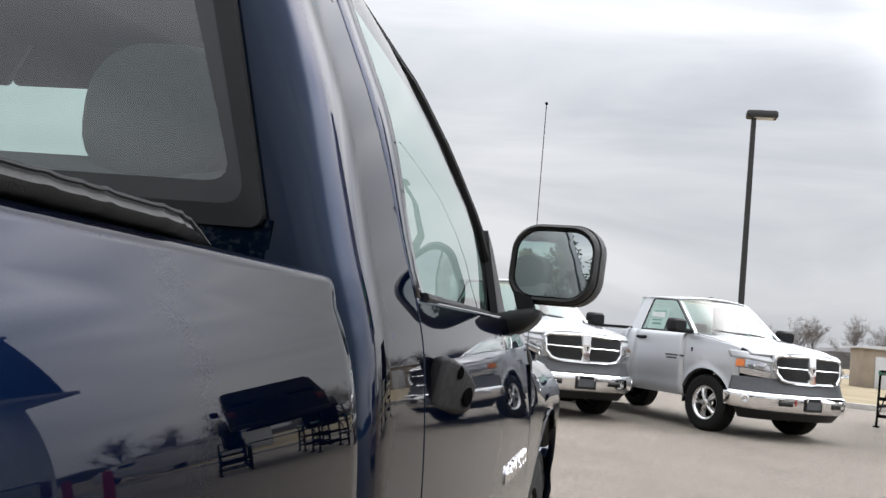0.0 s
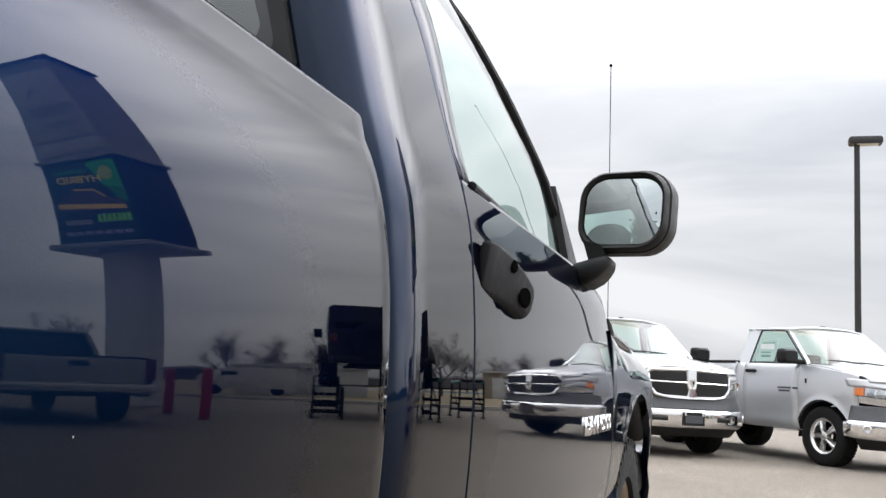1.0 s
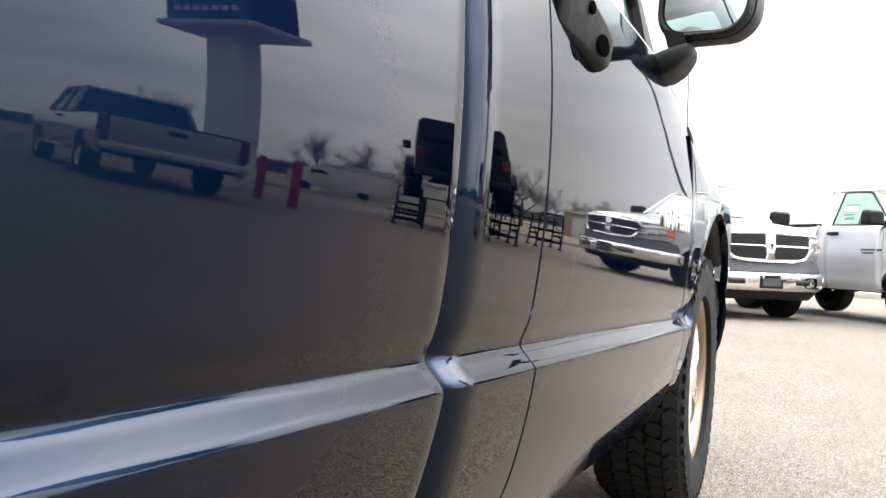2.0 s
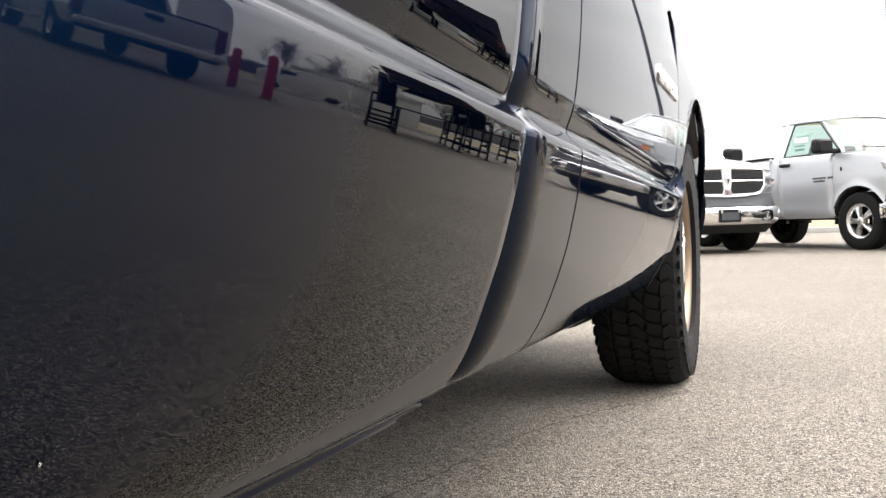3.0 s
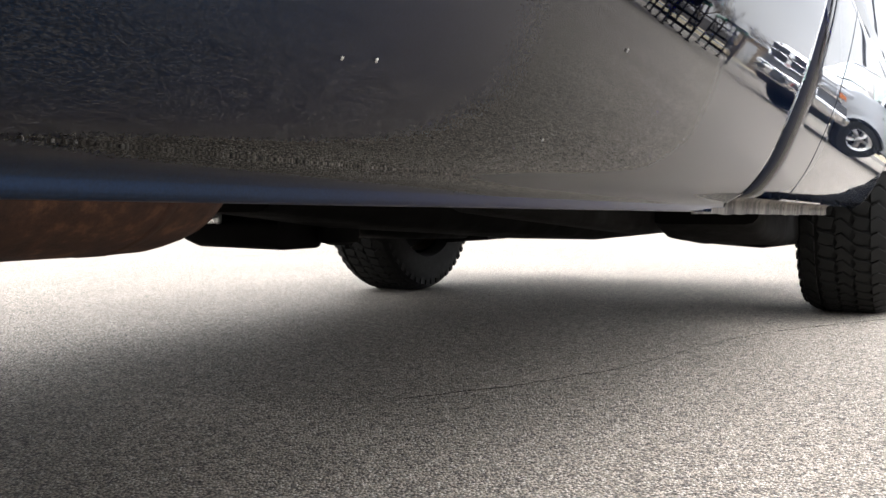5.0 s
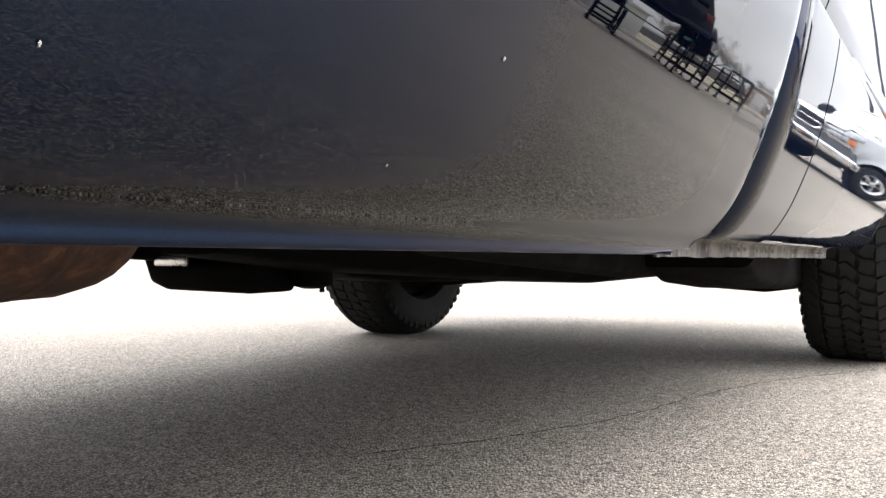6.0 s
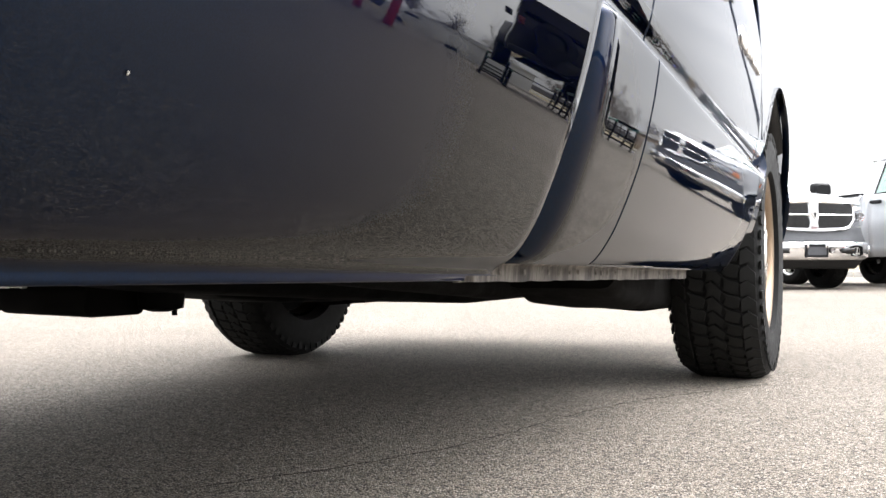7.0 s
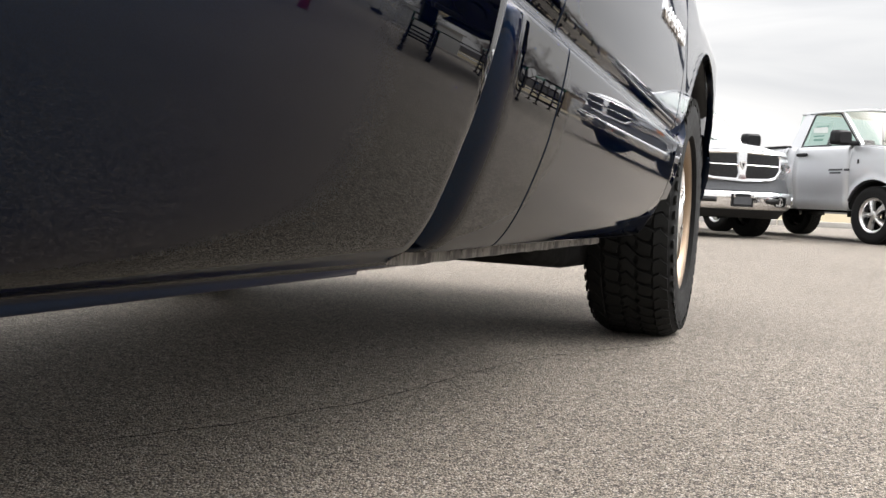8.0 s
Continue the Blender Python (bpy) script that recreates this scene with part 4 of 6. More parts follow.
def build_handle(door, s, half):
    """Chunky charcoal pull handle: flat rear end, a body that swells forward, black discs for the shaded thumb notch
    and grip recess, and an open front end.
    """
    x0 = half - 0.011
    rings = []
    for y, z, hx, hz in ((-1.744, 1.043, 0.010, 0.026), (-1.740, 1.043, 0.013, 0.031), (-1.715, 1.041, 0.016, 0.034), (-1.67, 1.036, 0.020, 0.034), (-1.63, 1.029, 0.024, 0.033),
                         (-1.59, 1.021, 0.027, 0.030), (-1.56, 1.016, 0.027, 0.026), (-1.545, 1.015, 0.024, 0.020), (-1.541, 1.015, 0.019, 0.015), (-1.550, 1.015, 0.016, 0.012)):
        # the lower half of the body tucks in towards the door
        rings.append([(s * (x0 + hx / 2 + a - 0.26 * max(0.0, 0.2 * hz - b)), y, z + b) for a, b in rounded_outline(hx, hz * 2, min(hx, hz * 2) * 0.42, 6)])
    h = part("handle", loft(rings), HANDLE_GREY, door, "charcoal plastic pull handle", sharp=60)

    def shade_disc(name, y, z, w, t, out, lean):
        """A thin black oval on the face of the handle, painted as the shade of a hollow."""
        m = Matrix.Translation((s * (x0 + out), y, z)) @ Matrix.Rotation(radians(lean * s), 4, "Z")
        rows = [[m @ Vector((s * d, w * k * math.cos(a), t * k * math.sin(a))) for a in (2 * math.pi * i / 20 for i in range(20))] for k, d in ((1.15, -0.0012), (1.0, 0.0010), (0.85, 0.0009), (0.5, 0.0008), (0.05, 0.0008))]
        part(name, loft(rows), SHADE_BLACK, h, sharp=70)
    shade_disc("thumb_notch_shade", -1.655, 1.053, 0.010, 0.008, 0.0218, -6)
    shade_disc("grip_recess_shade", -1.596, 1.018, 0.022, 0.013, 0.0240, -4)


def build_mirror(door, s, half):
    """Black door mirror: rounded shell, recessed glass, folding neck on the door."""
    cx, cy, cz = half + 0.056, -0.94, 1.268
    turn = Matrix.Translation((s * cx, cy, cz)) @ Matrix.Rotation(radians(-10 * s), 4, "Z")
    def ring(w, h, r, y, n=8):
        return [turn @ Vector((s * (a + 0.05 * b), y, b)) for a, b in rounded_outline(w, h, r, n)]
    shell = loft([ring(0.166, 0.145, 0.050, 0.008), ring(0.168, 0.147, 0.050, -0.012), ring(0.180, 0.158, 0.056, -0.017), ring(0.190, 0.168, 0.058, -0.008), ring(0.191, 0.169, 0.058, 0.006), ring(0.198, 0.174, 0.060, 0.008), ring(0.200, 0.176, 0.060, 0.025), ring(0.198, 0.174, 0.060, 0.06), ring(0.180, 0.155, 0.058, 0.092), ring(0.13, 0.105, 0.05, 0.11), ring(0.06, 0.045, 0.02, 0.117)])
    body = part("mirror", shell, PLASTIC, door, "black plastic door mirror", sharp=40)
    # convex glass: it stands out most in the middle
    tip = Matrix.Rotation(radians(-1.5), 4, "X") @ Matrix.Rotation(radians(3 * s), 4, "Z")
    rows = [ring(0.164, 0.143, 0.048, 0.012)]
    for k in (1.0, 0.8, 0.6, 0.4, 0.2, 0.03):
        rows.append([turn @ tip @ Vector((s * (a + 0.05 * b) * k, -0.003 - 0.0022 * (1 - k * k * (a * a + b * b) / 0.0082), b * k)) for a, b in rounded_outline(0.162, 0.141, 0.047, 8)])
    part("mirror_glass", loft(rows), MIRROR, body, "silvered convex mirror glass", sharp=40)
    neck = loft([[(s * (half + x), y + a, z + b) for a, b in rounded_outline(wy, hz, min(wy, hz) * 0.4, 4)] for x, y, z, wy, hz in
                 ((-0.075, -0.87, 1.136, 0.13, 0.026), (-0.045, -0.88, 1.134, 0.14, 0.046), (-0.015, -0.895, 1.137, 0.15, 0.052), (0.008, -0.905, 1.145, 0.14, 0.046), (0.024, -0.915, 1.153, 0.12, 0.034), (0.034, -0.92, 1.158, 0.09, 0.020), (0.038, -0.922, 1.160, 0.05, 0.008))])
    part("mirror_neck", neck, PLASTIC, body, sharp=50)
    post = loft([[(s * (half + x), y, z) for x, y, z in ((-0.010, -0.94, 1.150), (0.026, -0.95, 1.155), (0.026, -0.90, 1.155), (-0.010, -0.90, 1.150))],
                 [(s * (half + x), y, z) for x, y, z in ((-0.026, -0.945, 1.205), (0.016, -0.95, 1.195), (0.016, -0.905, 1.195), (-0.026, -0.905, 1.205))]])
    part("mirror_post", post, PLASTIC, body)


def build_antenna(t, half):
    base = part("antenna_base", tube([(half - 0.035, -0.462, 1.005), (half - 0.035, -0.468, 1.045), (half - 0.036, -0.475, 1.062), (half - 0.036, -0.480, 1.075)], [0.017, 0.014, 0.010, 0.004], 12), PLASTIC, t, "black antenna base")
    part("antenna_mast", tube([(half - 0.036, -0.478, 1.07), (half - 0.030, -0.57, 1.40), (half - 0.022, -0.665, 1.69)], 0.0012, 6), FASCIA, base)
    bm = bmesh.new()
    bmesh.ops.create_uvsphere(bm, u_segments=8, v_segments=6, radius=0.004, matrix=Matrix.Translation((half - 0.022, -0.666, 1.693)))
    part("antenna_tip", bm, STEEL_DARK, base)


build_blue_truck()


# ---- marks on the paint and the asphalt ----
def build_dropping(y, z, size, seed):
    rng = random.Random(seed)
    top = z
    for _ in range(8):
        z += top - fall(y, z)
    x = flank(z)
    lean = radians(float(np.interp(z, [a for a, _ in SLOPE], [b for _, b in SLOPE])))
    m = Matrix.Translation((x + 0.0006, y, fall(y, z))) @ Matrix.Rotation(lean, 4, "Y")
    pts = []
    for k in range(14):
        a = 2 * math.pi * k / 14
        r = size * rng.uniform(0.6, 1.1)
        pts.append((r * 0.6 * math.cos(a), r * (1.5 if math.sin(a) < 0 else 1.0) * math.sin(a)))
    bm = loft([[m @ Vector((0, a, b)) for a, b in pts], [m @ Vector((0.0006, a * 0.8, b * 0.8)) for a, b in pts]])
    tagged(part("bird_dropping", bm, DROPPING), "small dried whitish dropping on the paint", "dropping", "droppings")


for k, (y, z, size) in enumerate(((-2.615, 0.429, 0.0010), (-2.862, 0.391, 0.0007), (-2.672, 0.376, 0.0006), (-2.843, 0.393, 0.0008), (-2.433, 0.866, 0.0007))):
    build_dropping(y, z, size, k)


def build_crack():
    """A fine crack that wanders across the asphalt beneath the truck."""
    rng = random.Random(4)
    pts = []
    for k in range(61):
        u = k / 60
        pts.append((-0.72 + 0.66 * u + 0.05 * math.sin(u * 7) + rng.uniform(-0.006, 0.006), -1.80 + 1.62 * u, 0))
    bm = bmesh.new()
    rows = []
    for x, y, _ in pts:
        w = rng.uniform(0.0004, 0.0014)
        rows.append([bm.verts.new((x - w, y, 0.0006)), bm.verts.new((x, y, 0.0012)), bm.verts.new((x + w, y, 0.0006))])
    for a, b in zip(rows, rows[1:]):
        for j in range(2):
            bm.faces.new((a[j], a[j + 1], b[j + 1], b[j]))
    tagged(part("crack", bm, STEEL_DARK), "fine dark crack in the asphalt", "crack", kind="structure")


build_crack()


# ---- parked pickups ahead ----
def build_ram(name, label, paint, m, sticker, scale=1.0):
    """A modern regular-cab pickup with a crosshair grille; local y is ahead, the front axle at y = 0."""
    t = thing(name, m, label, "truck", "pickups parked side by side", scale)
    WB, R = -3.57, 0.40
    G = 0.24  # how far the cab stands ahead of its plan

    def hw(z):
        """Half width by height: tucked sill, full flank, shoulder leaning in."""
        return float(np.interp(z, [0.42, 0.50, 0.58, 0.62, 0.75, 0.95, 1.16, 1.29, 1.37, 1.43], [0.93, 0.965, 0.985, 0.972, 0.985, 1.0, 0.99, 0.97, 0.945, 0.92]))

    def plan(y):
        return 1.0 - 0.10 * max(0.0, (y - 0.30) / 0.55) ** 2

    def arch_lo(y, cy, base):
        d = abs(y - cy)
        return base if d >= 0.50 else max(base, 0.40 + math.sqrt(0.25 - d * d) * 0.98)

    def panel(pname, y0, y1, base, top, s, arch=None, extra=(), label=""):
        ys = sorted(set(steps(y0, y1, max(2, int((y1 - y0) / 0.12)))) | set(e for e in extra if y0 < e < y1))
        cols = []
        bm = bmesh.new()
        for y in ys:
            lo = base if arch is None else arch_lo(y, arch, base)
            hi = top(y)
            col = []
            for k in range(19):
                z = lo + (hi - lo) * k / 18
                x = hw(z) * plan(y)
                if arch is not None:
                    d = math.hypot(y - arch, z - 0.40) - 0.50
                    x += 0.02 * max(0.0, 1 - max(0.0, d) / 0.09) ** 2
                e = min(y - y0, y1 - y)
                x -= 0.006 * max(0.0, 1 - e / 0.012)
                col.append((x, y, z))
            col.insert(0, (col[0][0] - 0.09, y, lo + 0.002))
            if pname != "bed_side":
                col.append((col[-1][0] - 0.022, y, hi + 0.007))
                col.append((col[-1][0] - 0.05, y, hi + 0.004))
            cols.append([bm.verts.new((s * p[0], p[1], p[2])) for p in col])
        for a, b in zip(cols, cols[1:]):
            for k in range(len(a) - 1):
                q = (a[k], b[k], b[k + 1], a[k + 1])
                bm.faces.new(q[::-1] if s > 0 else q)
        bmesh.ops.recalc_face_normals(bm, faces=bm.faces[:])
        bm.normal_update()
        if sum(f.normal.x for f in bm.faces) * s < 0:
            bmesh.ops.reverse_faces(bm, faces=bm.faces[:])
        return part(pname, bm, paint, t, label, sharp=55, thick=0.01)

    def nose(s):
        """Plan of the front end: from the middle (0) round the corner to the wheel opening (1 or -1)."""
        th = radians(90 * (1 - min(1.0, abs(s)) ** 1.5))
        return Vector((math.copysign(0.99 * max(0.0, math.cos(th)) ** 0.667, s), 0.45 + 0.535 * max(0.0, math.sin(th)) ** 0.77, 0))

    def on_nose(s, out, z):
        p, q = nose(s), nose(s + (0.004 if s < 0.99 else -0.004))
        d = (q - p).normalized() * (1 if s < 0.99 else -1)
        n = Vector((-d.y, d.x, 0))
        return p + n * out + Vector((0, 0, z))

    def nose_y(x):
        return 0.45 + 0.535 * max(0.0, 1 - (abs(x) / 0.99) ** 3.0) ** 0.385

    def arcs(cy):
        return [cy + 0.5 * math.cos(radians(a)) for a in range(0, 181, 9)]

    def top_line(y):
        return 1.372 - 0.165 * max(0.0, (y + 0.56) / 1.3) ** 1.35 + 0.02 * max(0.0, (-1.0 - y) / 1.2)

    for s in (1, -1):
        f = panel("fender", -0.46, 0.60, 0.45, top_line, s, 0.0, arcs(0.0))
        door = panel("door", -1.86 + G, -0.466, 0.45, top_line, s, label="long front door")
        panel("cab_corner", -2.05 + G, -1.866 + G, 0.45, top_line, s)
        panel("bed_side", -4.70, -2.075 + G, 0.47, lambda y: 1.40, s, WB, arcs(WB))
        hnd = loft([[(s * (0.985 + a), y, 1.265 + b) for a, b in rounded_outline(0.045, h, 0.015, 3)] for y, h in ((-1.80 + G, 0.03), (-1.785 + G, 0.05), (-1.60 + G, 0.05), (-1.585 + G, 0.03))])
        part("handle", hnd, SEAL, door, "black door handle")
        # mirror
        mi = loft([[(s * (1.135 + a * sc), y, 1.475 + b * sc) for a, b in rounded_outline(0.30, 0.21, 0.06, 5)] for y, sc in ((-0.80 + G, 0.94), (-0.79 + G, 1.0), (-0.70 + G, 0.98), (-0.65 + G, 0.7))])
        mo = part("mirror", mi, SEAL, door, "black door mirror")
        part("mirror_arm", box((s * 0.97, -0.71 + G, 1.405), (0.26, 0.10, 0.07), 0.025), SEAL, mo)
        # arch liner
        for cy in (0.0, WB):
            bm = sheet(lambda a, x: (s * x, cy + 0.485 * math.cos(radians(a)), 0.40 + 0.475 * math.sin(radians(a))), steps(-5, 185, 18), [0.60, 0.95])
            part("wheel_liner", bm, LINER, t, thick=0.006)
        # side glass: frame and pane
        p = {"a0": (0.895, -0.62 + G, 1.370), "a1": (0.735, -1.20 + G, 1.885), "b1": (0.740, -1.74 + G, 1.900), "b0": (0.915, -1.80 + G, 1.390)}
        q = {k: Vector((s * v[0], v[1], v[2])) for k, v in p.items()}
        bm = sheet(lambda u, v: q["a0"].lerp(q["a1"], v).lerp(q["b0"].lerp(q["b1"], v), u), steps(0, 1, 8), steps(0, 1, 6), (s, 0, 0))
        part("window_glass", bm, GLASS_PALE, door, "green-tinted side window").visible_shadow = False
        outer = [(0.915, -0.55 + G, 1.355), (0.745, -1.16 + G, 1.910), (0.752, -1.93 + G, 1.922), (0.93, -2.045 + G, 1.375)]
        inner = [p["a0"], p["a1"], p["b1"], p["b0"]]

        def ring_of(c, inset, dx):
            pts = []
            for k in range(4):
                v0, v, v1 = Vector(c[k - 1]), Vector(c[k]), Vector(c[(k + 1) % 4])
                for i in range(6):
                    f = i / 5
                    pt = v + (v0 - v).normalized() * inset * (1 - f) ** 2 + (v1 - v).normalized() * inset * f ** 2
                    pts.append((s * (pt.x + dx), pt.y, pt.z))
            return pts
        part("window_frame", loft([ring_of(inner, 0.05, -0.03), ring_of(inner, 0.05, 0.004), ring_of(outer, 0.12, 0.006), ring_of(outer, 0.12, -0.05)], False, False), paint, door, "body-coloured window frame", sharp=40)
        part("window_seal", loft([ring_of(inner, 0.05, 0.002), ring_of(inner, 0.05, 0.009), ring_of([tuple(Vector(c).lerp(Vector((0.83, -1.45 + G, 1.58)), 0.045)) for c in inner], 0.045, 0.009), ring_of([tuple(Vector(c).lerp(Vector((0.83, -1.45 + G, 1.58)), 0.05)) for c in inner], 0.045, 0.0)], False, False), SEAL, door)
        part("belt_seal", tube([q["a0"], q["b0"]], 0.014, 6), SEAL, door)
        # lamp cluster wrapping round the front corner
        def lamp(u, v, d):
            lo = 0.838 + 0.045 * u
            hi = 1.055 + 0.035 * math.sin(u * 1.6)
            return on_nose(s * (0.50 + 0.46 * u), d + 0.012 * math.sin(math.pi * v), lo + (hi - lo) * v)
        hl = part("headlamp", sheet(lambda u, v: lamp(u, v, -0.035), steps(0, 1, 14), steps(0, 1, 4), (s * 0.5, 1, 0)), REFLECTOR, t, "clear headlamp with amber corner")
        part("lens", sheet(lambda u, v: lamp(u, v, 0.004), steps(0, 1, 14), steps(0, 1, 6), (s * 0.5, 1, 0)), LENS, hl).visible_shadow = False
        part("turn_signal", sheet(lambda u, v: lamp(0.76 + 0.22 * u, 0.42 + 0.52 * v, -0.02), steps(0, 1, 6), steps(0, 1, 2), (s * 0.5, 1, 0)), AMBER, hl)
        part("divider", sheet(lambda u, v: lamp(u, 0.40 + 0.06 * v, -0.015), steps(0.1, 0.95, 10), steps(0, 1, 1), (s * 0.5, 1, 0)), FASCIA, hl, thick=0.01)
        for ux in (0.18, 0.46):
            c = lamp(ux, 0.62, -0.03)
            o = part("bulb_bowl", lathe([(0.0, 0.001), (0.0, 0.045), (0.03, 0.062), (0.03, 0.055)], 16), CHROME, hl)
            o.matrix_local = Matrix.Translation((c[0], c[1] - 0.005, c[2])) @ Matrix.Rotation(radians(90), 4, "Z")
        part("nose_corner", sheet(lambda u, v: (lambda q: (q[0], q[1] - 0.05 * v, q[2] + 0.10 * v))(lamp(u, 1.0, 0.002)), steps(-0.02, 1.12, 14), steps(0, 1, 4), (s * 0.5, 1, 0.4)), paint, t, thick=0.01)
        part("tail_lamp", box((s * 0.93, -4.71, 1.05), (0.12, 0.06, 0.34), 0.02), RED_LENS, t)

    # hood with a raised centre
    def hood(k, v):
        x = v * 0.915
        y = -0.56 + G + (nose_y(min(0.97, abs(x))) - 0.005 + 0.56 - G) * k
        bulge = 0.045 * (1 / (1 + math.exp((abs(v) - 0.55) * 20)))
        drop = 0.170 * k ** 1.35 + 0.055 * max(0.0, (k - 0.90) / 0.10) ** 2.2
        return (x, y, 1.378 + bulge + 0.015 * (1 - v * v) - drop)
    part("hood", sheet(hood, steps(0, 0.85, 12) + steps(0.865, 1, 9), steps(-1, 1, 40), (0, 0, 1)), paint, t, "hood with a raised centre", thick=0.02)

    # front end: grey fascia, chrome bumper, black valance, all on one plan curve
    us = [-1 + k / 28 for k in range(57)]
    part("nose_core", box((0, 0.55, 0.82), (1.5, 0.5, 0.56), 0.1), STEEL_DARK, t)
    part("nose_panel", sheet(lambda u, v: on_nose(u * 0.52, -0.012, 0.84 + 0.36 * v), us, steps(0, 1, 4), (0, 1, 0)), paint, t, thick=0.03)
    part("lower_fascia", sheet(lambda u, v: on_nose(u * 0.985, 0.045 * (1 - v) ** 1.3 - 0.01 * v, 0.640 + 0.202 * v), us, steps(0, 1, 8), (0, 1, 0)), FASCIA, t, "dark grey lower fascia", thick=0.03)
    bump_ob = part("front_bumper", sheet(lambda u, v: on_nose(u, 0.015 + 0.062 * (1 - abs(2 * v - 1.0) ** 5) + 0.008 * v, 0.385 + 0.025 * u * u + (0.275 - 0.02 * u * u) * v), us, steps(0, 1, 12), (0, 1, 0)), CHROME, t, "chrome front bumper", thick=0.03)
    for s in (1, -1):
        fog = sheet(lambda u, v: on_nose(s * (0.285 + 0.17 * u), 0.0885, 0.490 + 0.070 * v), steps(0, 1, 6), steps(0, 1, 2), (0, 1, 0))
        part("fog_opening", fog, MESH_BLACK, bump_ob, thick=0.012)
        c = on_nose(s * 0.80, 0.080, 0.545)
        lamp_ob = part("fog_lamp", lathe([(0.0, 0.001), (0.0, 0.05), (0.014, 0.055), (0.02, 0.045), (0.012, 0.001)], 18), REFLECTOR, bump_ob, "round fog lamp")
        lamp_ob.matrix_local = Matrix.Translation(c) @ Matrix.Rotation(radians(38 if s > 0 else 142), 4, "Z")
    part("valance", sheet(lambda u, v: on_nose(u * 0.93, -0.10 * (1 - v) + 0.012, 0.280 + 0.125 * v), us, steps(0, 1, 4), (0, 1, 0)), PLASTIC, t, "black lower valance", thick=0.03)
    plate = part("plate_bracket", prism(rounded_outline(0.33, 0.18, 0.012, 2), 0.05, 0.096, lambda a, b, c: (a, nose_y(0) + c, 0.525 + b)), SEAL, bump_ob, "black plate bracket")
    part("plate", prism(rounded_outline(0.27, 0.105, 0.008, 2), 0.09, 0.100, lambda a, b, c: (a, nose_y(0) + c, 0.52 + b)), FASCIA, plate)
    for s in (1, -1):
        part("plate_tab", box((s * 0.135, nose_y(0) + 0.100, 0.585), (0.03, 0.01, 0.05), 0.003), CHROME, plate)

    # grille: chrome surround with crossbars and four meshed openings
    def gy(x, z):
        return nose_y(x) + 0.024 - 0.10 * max(0.0, z - 0.98)
    gro = [(0.66, 1.145), (0.62, 1.178), (0.0, 1.205), (-0.62, 1.178), (-0.66, 1.145), (-0.645, 0.93), (-0.56, 0.825), (-0.46, 0.798), (0.0, 0.785), (0.46, 0.798), (0.56, 0.825), (0.645, 0.93)]

    dens = []
    for k in range(len(gro)):
        a, b = gro[k], gro[(k + 1) % len(gro)]
        for i in range(4):
            u = i / 4
            dens.append((a[0] + (b[0] - a[0]) * u, a[1] + (b[1] - a[1]) * u))

    def rim_ring(d, out):
        return [(x * (1 - d / 0.66), gy(x, z) + out, 0.99 + (z - 0.99) * (1 - d / 0.20)) for x, z in dens]
    grille = part("grille", loft([rim_ring(0, -0.03), rim_ring(0, 0.012), rim_ring(0.014, 0.026), rim_ring(0.036, 0.022), rim_ring(0.044, -0.005)], False, False), CHROME, t, "chrome crosshair grille", sharp=35)
    hi_line = sorted((x, z) for x, z in gro if z > 1.1)
    lo_line = sorted((x, z) for x, z in gro if z < 1.1)

    def mesh_at(x, v, out):
        lo = float(np.interp(x, [p[0] for p in lo_line], [p[1] for p in lo_line]))
        hi = float(np.interp(x, [p[0] for p in hi_line], [p[1] for p in hi_line]))
        z = lo + 0.006 + (hi - lo - 0.012) * v
        return (x, gy(x, z) + out, z)
    mesh_ob = part("mesh", sheet(lambda x, v: mesh_at(x, v, 0.004), steps(-0.64, 0.64, 24), steps(0, 1, 8), (0, 1, 0)), MESH_BLACK, grille, "black honeycomb mesh")
    ribs = bmesh.new()
    for v in steps(0.08, 0.92, 14):
        add_tube(ribs, [mesh_at(x, v, 0.008) for x in steps(-0.60, 0.60, 16)], 0.004, 5)
    tagged(part("mesh_ribs", ribs, PLASTIC, mesh_ob), kind="stuff")
    bm = sheet(lambda u, v: (u, gy(u, 0.97) + 0.014 - 0.014 * (v != 1), 1.005 + (-0.022, 0.0, 0.022)[v]), steps(-0.625, 0.625, 20), range(3), (0, 1, 0))
    part("crossbar", bm, CHROME, grille, thick=0.015)
    post = loft([[(a, gy(0, z) + 0.004 + 0.02 * (b > 0), z) for a, b in ((-w, -1), (-w * 0.8, 1), (w * 0.8, 1), (w, -1))] for z, w in ((0.80, 0.085), (0.90, 0.055), (1.0, 0.085), (1.08, 0.075), (1.19, 0.09))])
    part("centre_post", post, CHROME, grille)
    part("badge", prism([(0.045, 0.05), (0.0, 0.062), (-0.045, 0.05), (-0.04, -0.005), (0.0, -0.06), (0.04, -0.005)], 0.024, 0.036, lambda a, b, c: (a, gy(0, 1.0) + c, 1.0 + b)), ALLOY, grille, "grey shield badge")
    part("badge_mark", prism([(0.02, 0.028), (-0.02, 0.028), (0.0, -0.03)], 0.036, 0.042, lambda a, b, c: (a, gy(0, 1.0) + c, 1.0 + b)), SEAL, grille)

    # windscreen, roof, back window
    def shield(u, v):
        a = Vector((0.895, -0.60 + G, 1.378)).lerp(Vector((0.740, -1.16 + G, 1.915)), u)
        return (a.x * v, a.y + 0.22 * (1 - v * v) * (1 - 0.35 * u), a.z + 0.01 * (1 - v * v))
    part("windscreen", sheet(shield, steps(0, 1, 8), steps(-1, 1, 14), (0, 1, 1)), GLASS_PALE, t, "pale green-tinted windscreen").visible_shadow = False

